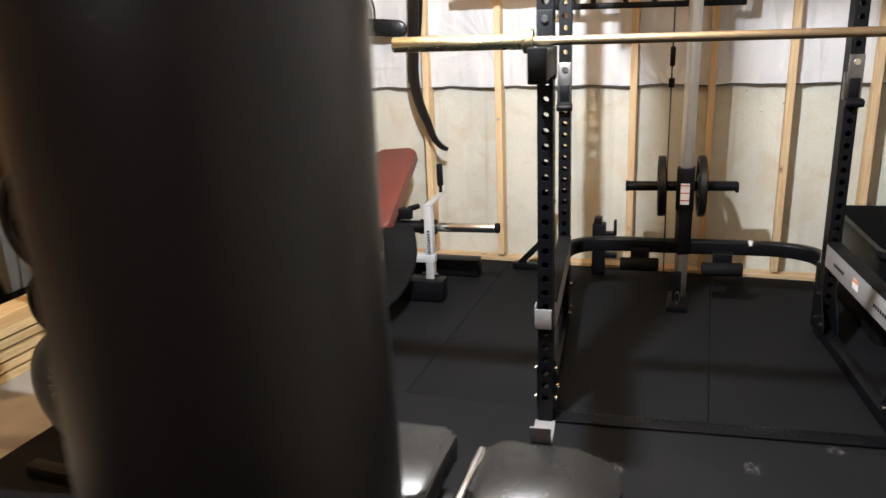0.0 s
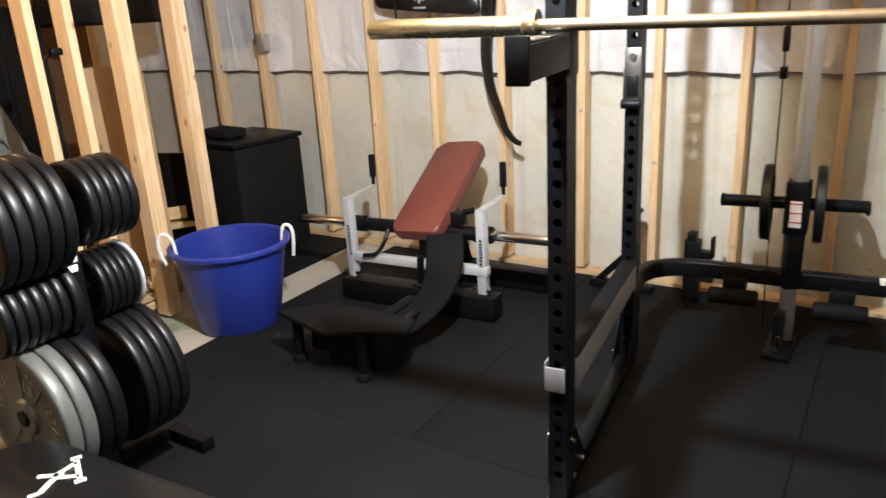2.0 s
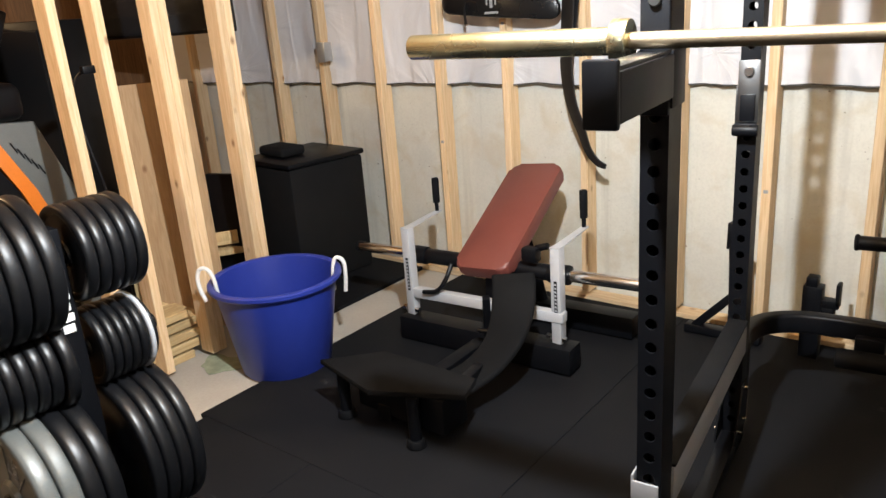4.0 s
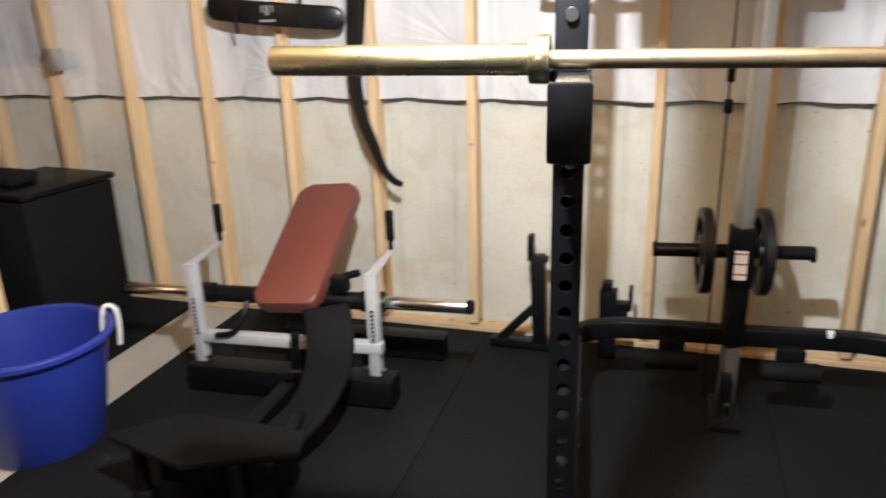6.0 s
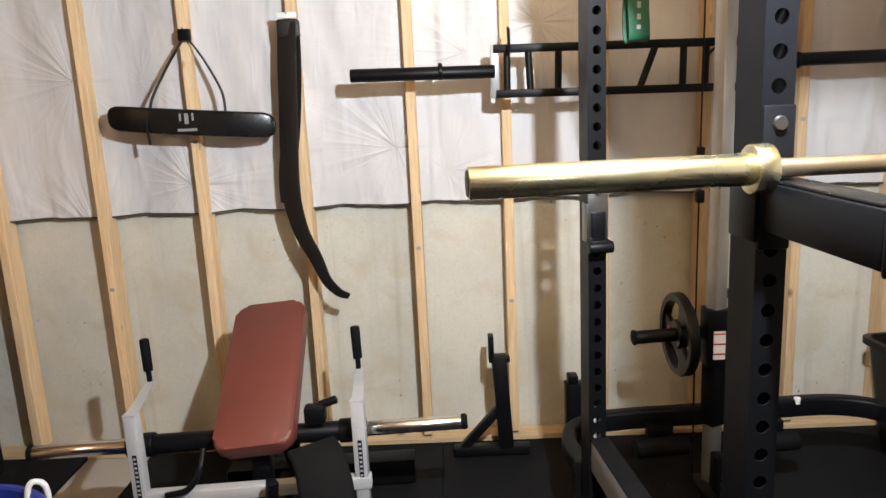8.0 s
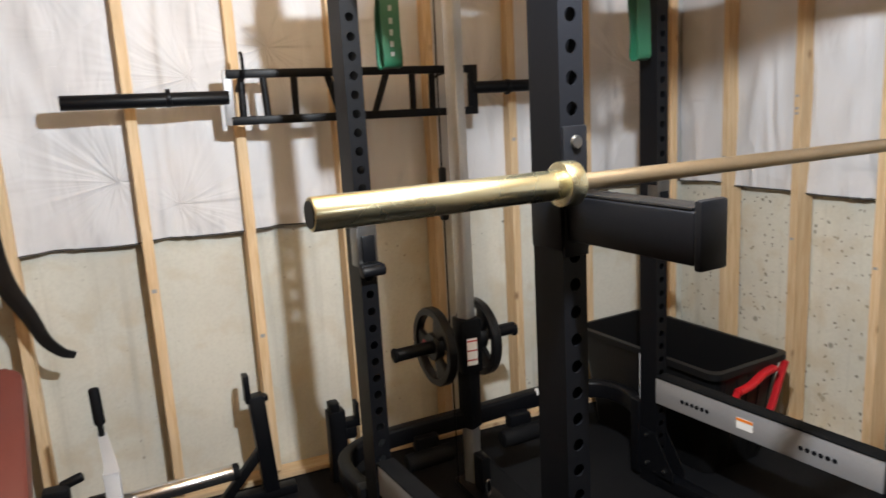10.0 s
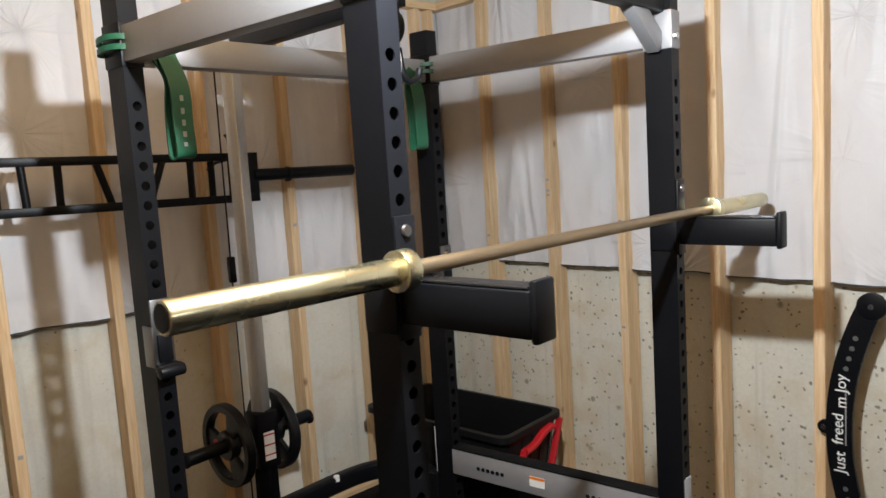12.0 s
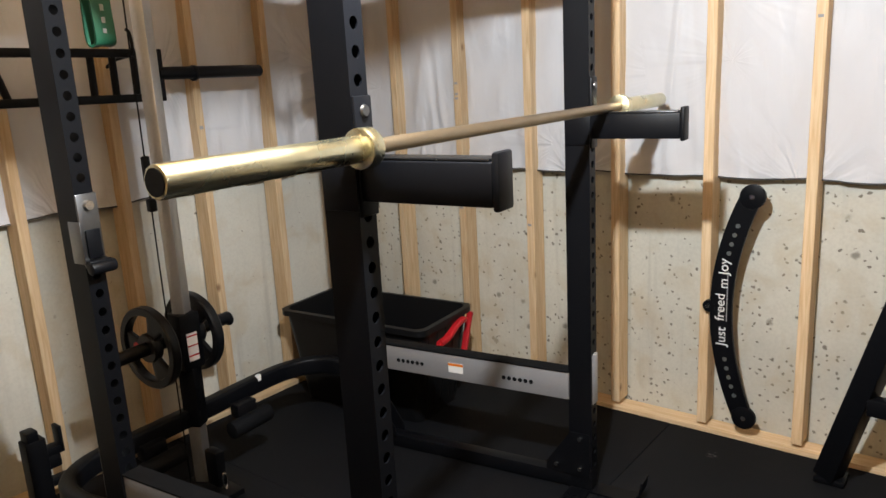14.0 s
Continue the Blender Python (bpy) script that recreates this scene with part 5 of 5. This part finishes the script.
# curved bar on the east framing
arc = thing("curved_bar", "curved black perforated steel bar with white lettering, leaning on a stud", "lat bar", (1.715, 0.045, -0.008))
bow = lambda z: 2.492 + 0.096 * (1 - ((z - 0.552) / 0.438) ** 2)
zs = [0.114 + 0.876 * k / 26 for k in range(27)]
inner = [(bow(z) - 0.042, z) for z in zs]
outer_e = [(bow(z) + 0.042, z) for z in reversed(zs)]
side = Matrix(((0, 0, 1, 0), (1, 0, 0, 0), (0, 1, 0, 0), (0, 0, 0, 1)))
part("bar_body", Geo().prism(inner + outer_e, 0.014, side, 0.002), BLACK, arc)
for z in (0.114, 0.99):
    part("end_eye", Geo().cyl((-0.003, bow(z) - 0.004, z), (0.017, bow(z) - 0.004, z), 0.046, None, 28, 0.003), BLACK, arc)
    part("eye_hole", Geo().cyl((-0.006, bow(z) - 0.004, z), (-0.003, bow(z) - 0.004, z), 0.009, None, 18), CHROME, arc, "bright eyelet")
part("hang_tab", Geo().cyl((-0.001, bow(0.552) + 0.046, 0.552), (0.014, bow(0.552) + 0.046, 0.552), 0.024, None, 24), BLACK, arc)
part("tab_hole", Geo().cyl((-0.003, bow(0.552) + 0.050, 0.552), (-0.001, bow(0.552) + 0.050, 0.552), 0.010, None, 16), CHROME, arc)
for k, z in enumerate([0.20 + 0.036 * j for j in range(5)] + [0.77 + 0.036 * j for j in range(4)]):
    part("bar_hole", Geo().cyl((-0.0015, bow(z), z), (-0.0005, bow(z), z), 0.0085, None, 14), GREY_IRON, arc)
for text, z0 in (("Just", 0.437), ("freed", 0.555), ("m Joy", 0.690)):
    lettering("print", text, 0.052, pose(-0.0025, bow(z0) + 0.001, z0) @ Matrix(((0, 0, -1, 0), (0, 1, 0, 0), (1, 0, 0, 0), (0, 0, 0, 1))), PRINT, arc)
part("small_print", Geo().box((-0.002, bow(0.6) - 0.022, 0.60), (0.0008, 0.004, 0.20)), GREY_PRINT, arc)

# leaning leg of a machine by the east wall
leg = thing("machine_frame", "black steel machine frame standing by the wall", "exercise machine", (-0.12, 0.04, 0))
part("front_leg", Geo().beam((1.72, 2.165, 0.02), (1.62, 1.90, 0.98), 0.075, 0.075, 0.005), BLACK, leg)
part("foot_plate", Geo().box((1.725, 2.155, 0.012), (0.09, 0.10, 0.022), 0.004), BLACK, leg)
part("rear_leg", Geo().beam((1.62, 1.32, 0.02), (1.62, 1.90, 0.98), 0.06, 0.06, 0.005), BLACK, leg)
part("cross_rail", Geo().beam((1.66, 2.05, 0.34), (1.62, 1.50, 0.34), 0.05, 0.06, 0.004), BLACK, leg)
part("top_pad", Geo().box((1.60, 1.78, 1.0), (0.26, 0.34, 0.06), 0.02), VINYL, leg)

# ---- behind the partition ----
cover = thing("storage_cabinet", "covered black cabinet standing on a rubber mat", "cabinet", (-2.760, 4.225, 0), -6)
part("cover_body", Geo().box((0, 0, 0.335), (0.46, 0.50, 0.67), 0.02), SPECKLED, cover)
part("lid", Geo().box((0, 0, 0.685), (0.48, 0.52, 0.03), 0.012), BLACK, cover)
cap = thing("folded_cover", "folded black cloth lying on the cabinet", "cloth", (-2.830, 4.145, 0.701), -6)
part("cloth", Geo().box((0, 0, 0.028), (0.24, 0.16, 0.055), 0.022, None, 3), SPECKLED, cap)
panel = thing("panel", "tall dark panel leaning behind the studs", "panel", (-2.74, 3.68, 0), 15)
part("board", Geo().box((0, 0, 0.35), (0.22, 0.03, 0.70), 0.006), BIN, panel)

stack = thing("lumber_stack", "stack of pale sawn boards behind the studs", "lumber", (-2.49, 2.60, -0.02), 0)
board_mesh = None
for k in range(5):
    for c in range(2):
        if board_mesh is None:
            bd = part("board", Geo().box((0, 0, 0), (0.038, 0.14, 1.22), 0.003, None, 1), PALLET, stack)
            board_mesh = bd.data
        else:
            bd = new("board", board_mesh)
            bd.parent = stack
        bd.matrix_basis = pose(0.005 * ((k * 7) % 3 - 1) - 0.15 * c, -0.03 + 0.03 * ((k * 5) % 4 - 1), 0.019 + 0.050 * k, 90, 0, 0) @ pose(0, 0, 0, 0, 0, 90)
    for y in (-0.45, 0.40):
        part("sticker", Geo().box((-0.075, y, 0.044 + 0.050 * k), (0.30, 0.02, 0.012)), PALLET, stack)
sheet_ply = thing("plywood_sheet", "brown plywood offcut leaning behind the studs", "plywood", (-2.63, 3.30, 0), 62)
part("ply", Geo().box((0, 0, 0.60), (0.34, 0.012, 1.20), 0.002, pose(0, 0, 0, -4, 0, 0), 1), PLYWOOD, sheet_ply)
locker = thing("locker", "tall dark cabinet behind the studs", "cabinet", (-3.55, 3.15, 0), 32)
part("locker_body", Geo().box((0, 0, 0.75), (0.62, 0.40, 1.50), 0.01), BIN, locker)
part("locker_door", Geo().box((0, -0.206, 0.75), (0.58, 0.012, 1.42), 0.004), BIN, locker)
ob = thing("cardboard_tray", "flat brown tray on the stacked boards", "tray", (-2.92, 3.52, 0.32), 57)
part("tray", Geo().box((0, 0, 0.03), (0.5, 0.22, 0.02), 0.004).box((0, 0.10, 0.06), (0.5, 0.015, 0.06), 0.004).box((0, -0.10, 0.06), (0.5, 0.015, 0.06), 0.004), PALLET, ob)
shelf = thing("trestle", "low wooden trestle beyond the studs", "trestle", (-2.92, 3.52, 0), 57)
part("top", Geo().box((0, 0, 0.305), (0.62, 0.26, 0.03), 0.004), PALLET, shelf)
for sx in (-0.27, 0.27):
    part("leg", Geo().box((sx, 0, 0.136), (0.04, 0.20, 0.31), 0.004), PALLET, shelf)

tread_m = thing("treadmill", "black and orange treadmill with a pale lit console", "treadmill", (-0.19, 0.08, 0))
yz = Matrix(((0, 0, 1, 0), (1, 0, 0, 0), (0, 1, 0, 0), (0, 0, 0, 1)))
part("deck", Geo().box((-3.02, 1.95, 0.16), (0.78, 1.75, 0.14), 0.02), BLACK, tread_m)
part("running_belt", Geo().box((-3.02, 1.95, 0.236), (0.50, 1.70, 0.012), 0.004), RUBBER, tread_m)
part("motor_cowl", Geo().box((-3.02, 2.86, 0.24), (0.80, 0.40, 0.30), 0.06, None, 3), BLACK, tread_m)
for x in (-2.66, -3.44):
    mast = part("mast", Geo().prism([(2.56, 1.12), (2.77, 1.10), (2.90, 0.72), (3.00, 0.22), (2.80, 0.22), (2.70, 0.72)], 0.06, pose(x, 0, 0) @ yz, 0.006), GREY_IRON, tread_m, "grey slanted mast panel")
    part("trim", Geo().prism([(2.505, 1.125), (2.575, 1.118), (2.715, 0.82), (2.80, 0.58), (2.735, 0.58), (2.65, 0.83)], 0.072, pose(x - 0.004, 0, 0) @ yz, 0.004), ORANGE, mast, "bright orange trim strip")
    part("arm_shroud", Geo().prism([(2.0, 0.98), (2.12, 1.08), (2.36, 1.115), (2.50, 1.11), (2.64, 0.83), (2.72, 0.60), (2.62, 0.60), (2.50, 0.86), (2.36, 0.99), (2.10, 0.94)], 0.09, pose(x - 0.012, 0, 0) @ yz, 0.012), BLACK, mast)
for k in range(5):
    part("mark_bar", Geo().beam((-2.597, 2.655 + 0.022 * k, 1.03 - 0.026 * k), (-2.597, 2.675 + 0.022 * k, 0.985 - 0.026 * k), 0.002, 0.006), BLACK, tread_m)
con = part("console", Geo().box((-3.02, 2.52, 1.19), (0.90, 0.44, 0.15), 0.04, None, 3), BLACK, tread_m)
# reflected light on the console top, put in as a pale slab
part("cup_tray_sheen", Geo().box((-2.86, 2.42, 1.268), (0.30, 0.16, 0.012), 0.004), LIT_PANEL, con, "cup tray, pale colour standing for light reflected on the console top")
part("screen_back", Geo().box((0, 0.028, 0), (0.62, 0.05, 0.34), 0.012, pose(-3.02, 2.70, 1.40, -24, 0, 0)), BLACK, con)
part("screen", Geo().box((0, 0, 0), (0.56, 0.012, 0.29), 0.004, pose(-3.02, 2.70, 1.40, -24, 0, 0)), LIT_PANEL, con, "pale console face")
part("stop_key", Geo().box((-2.72, 2.38, 1.275), (0.03, 0.03, 0.02), 0.006), RED, con)

tv = thing("television", "flat black television mounted high behind the studs", "television", (-3.32, 3.85, 1.38), 26)
part("case", Geo().box((0, 0, 0.24), (0.86, 0.04, 0.48), 0.008), BIN, tv)
part("screen", Geo().box((0, -0.022, 0.24), (0.83, 0.004, 0.45)), SCREEN, tv)
part("stand_pole", Geo().cyl((0, 0.04, -1.36), (0, 0.04, 0.3), 0.02, None, 14), BLACK, tv)
cord = thing("extension_lead", "black extension lead hanging down a stud", "extension lead", (-0.13, 0.10, 0))
part("cord", Geo().tube(curve_points([(-2.24, 2.80, 1.30), (-2.27, 2.77, 1.27), (-2.285, 2.75, 1.18), (-2.26, 2.76, 1.0), (-2.24, 2.78, 0.8), (-2.24, 2.78, 0.55), (-2.25, 2.74, 0.35)], 6), 0.006, 8, (1, 0, 0)), BLACK, cord)
part("plug", Geo().box((-2.23, 2.80, 1.30), (0.03, 0.05, 0.03), 0.005), BLACK, cord)
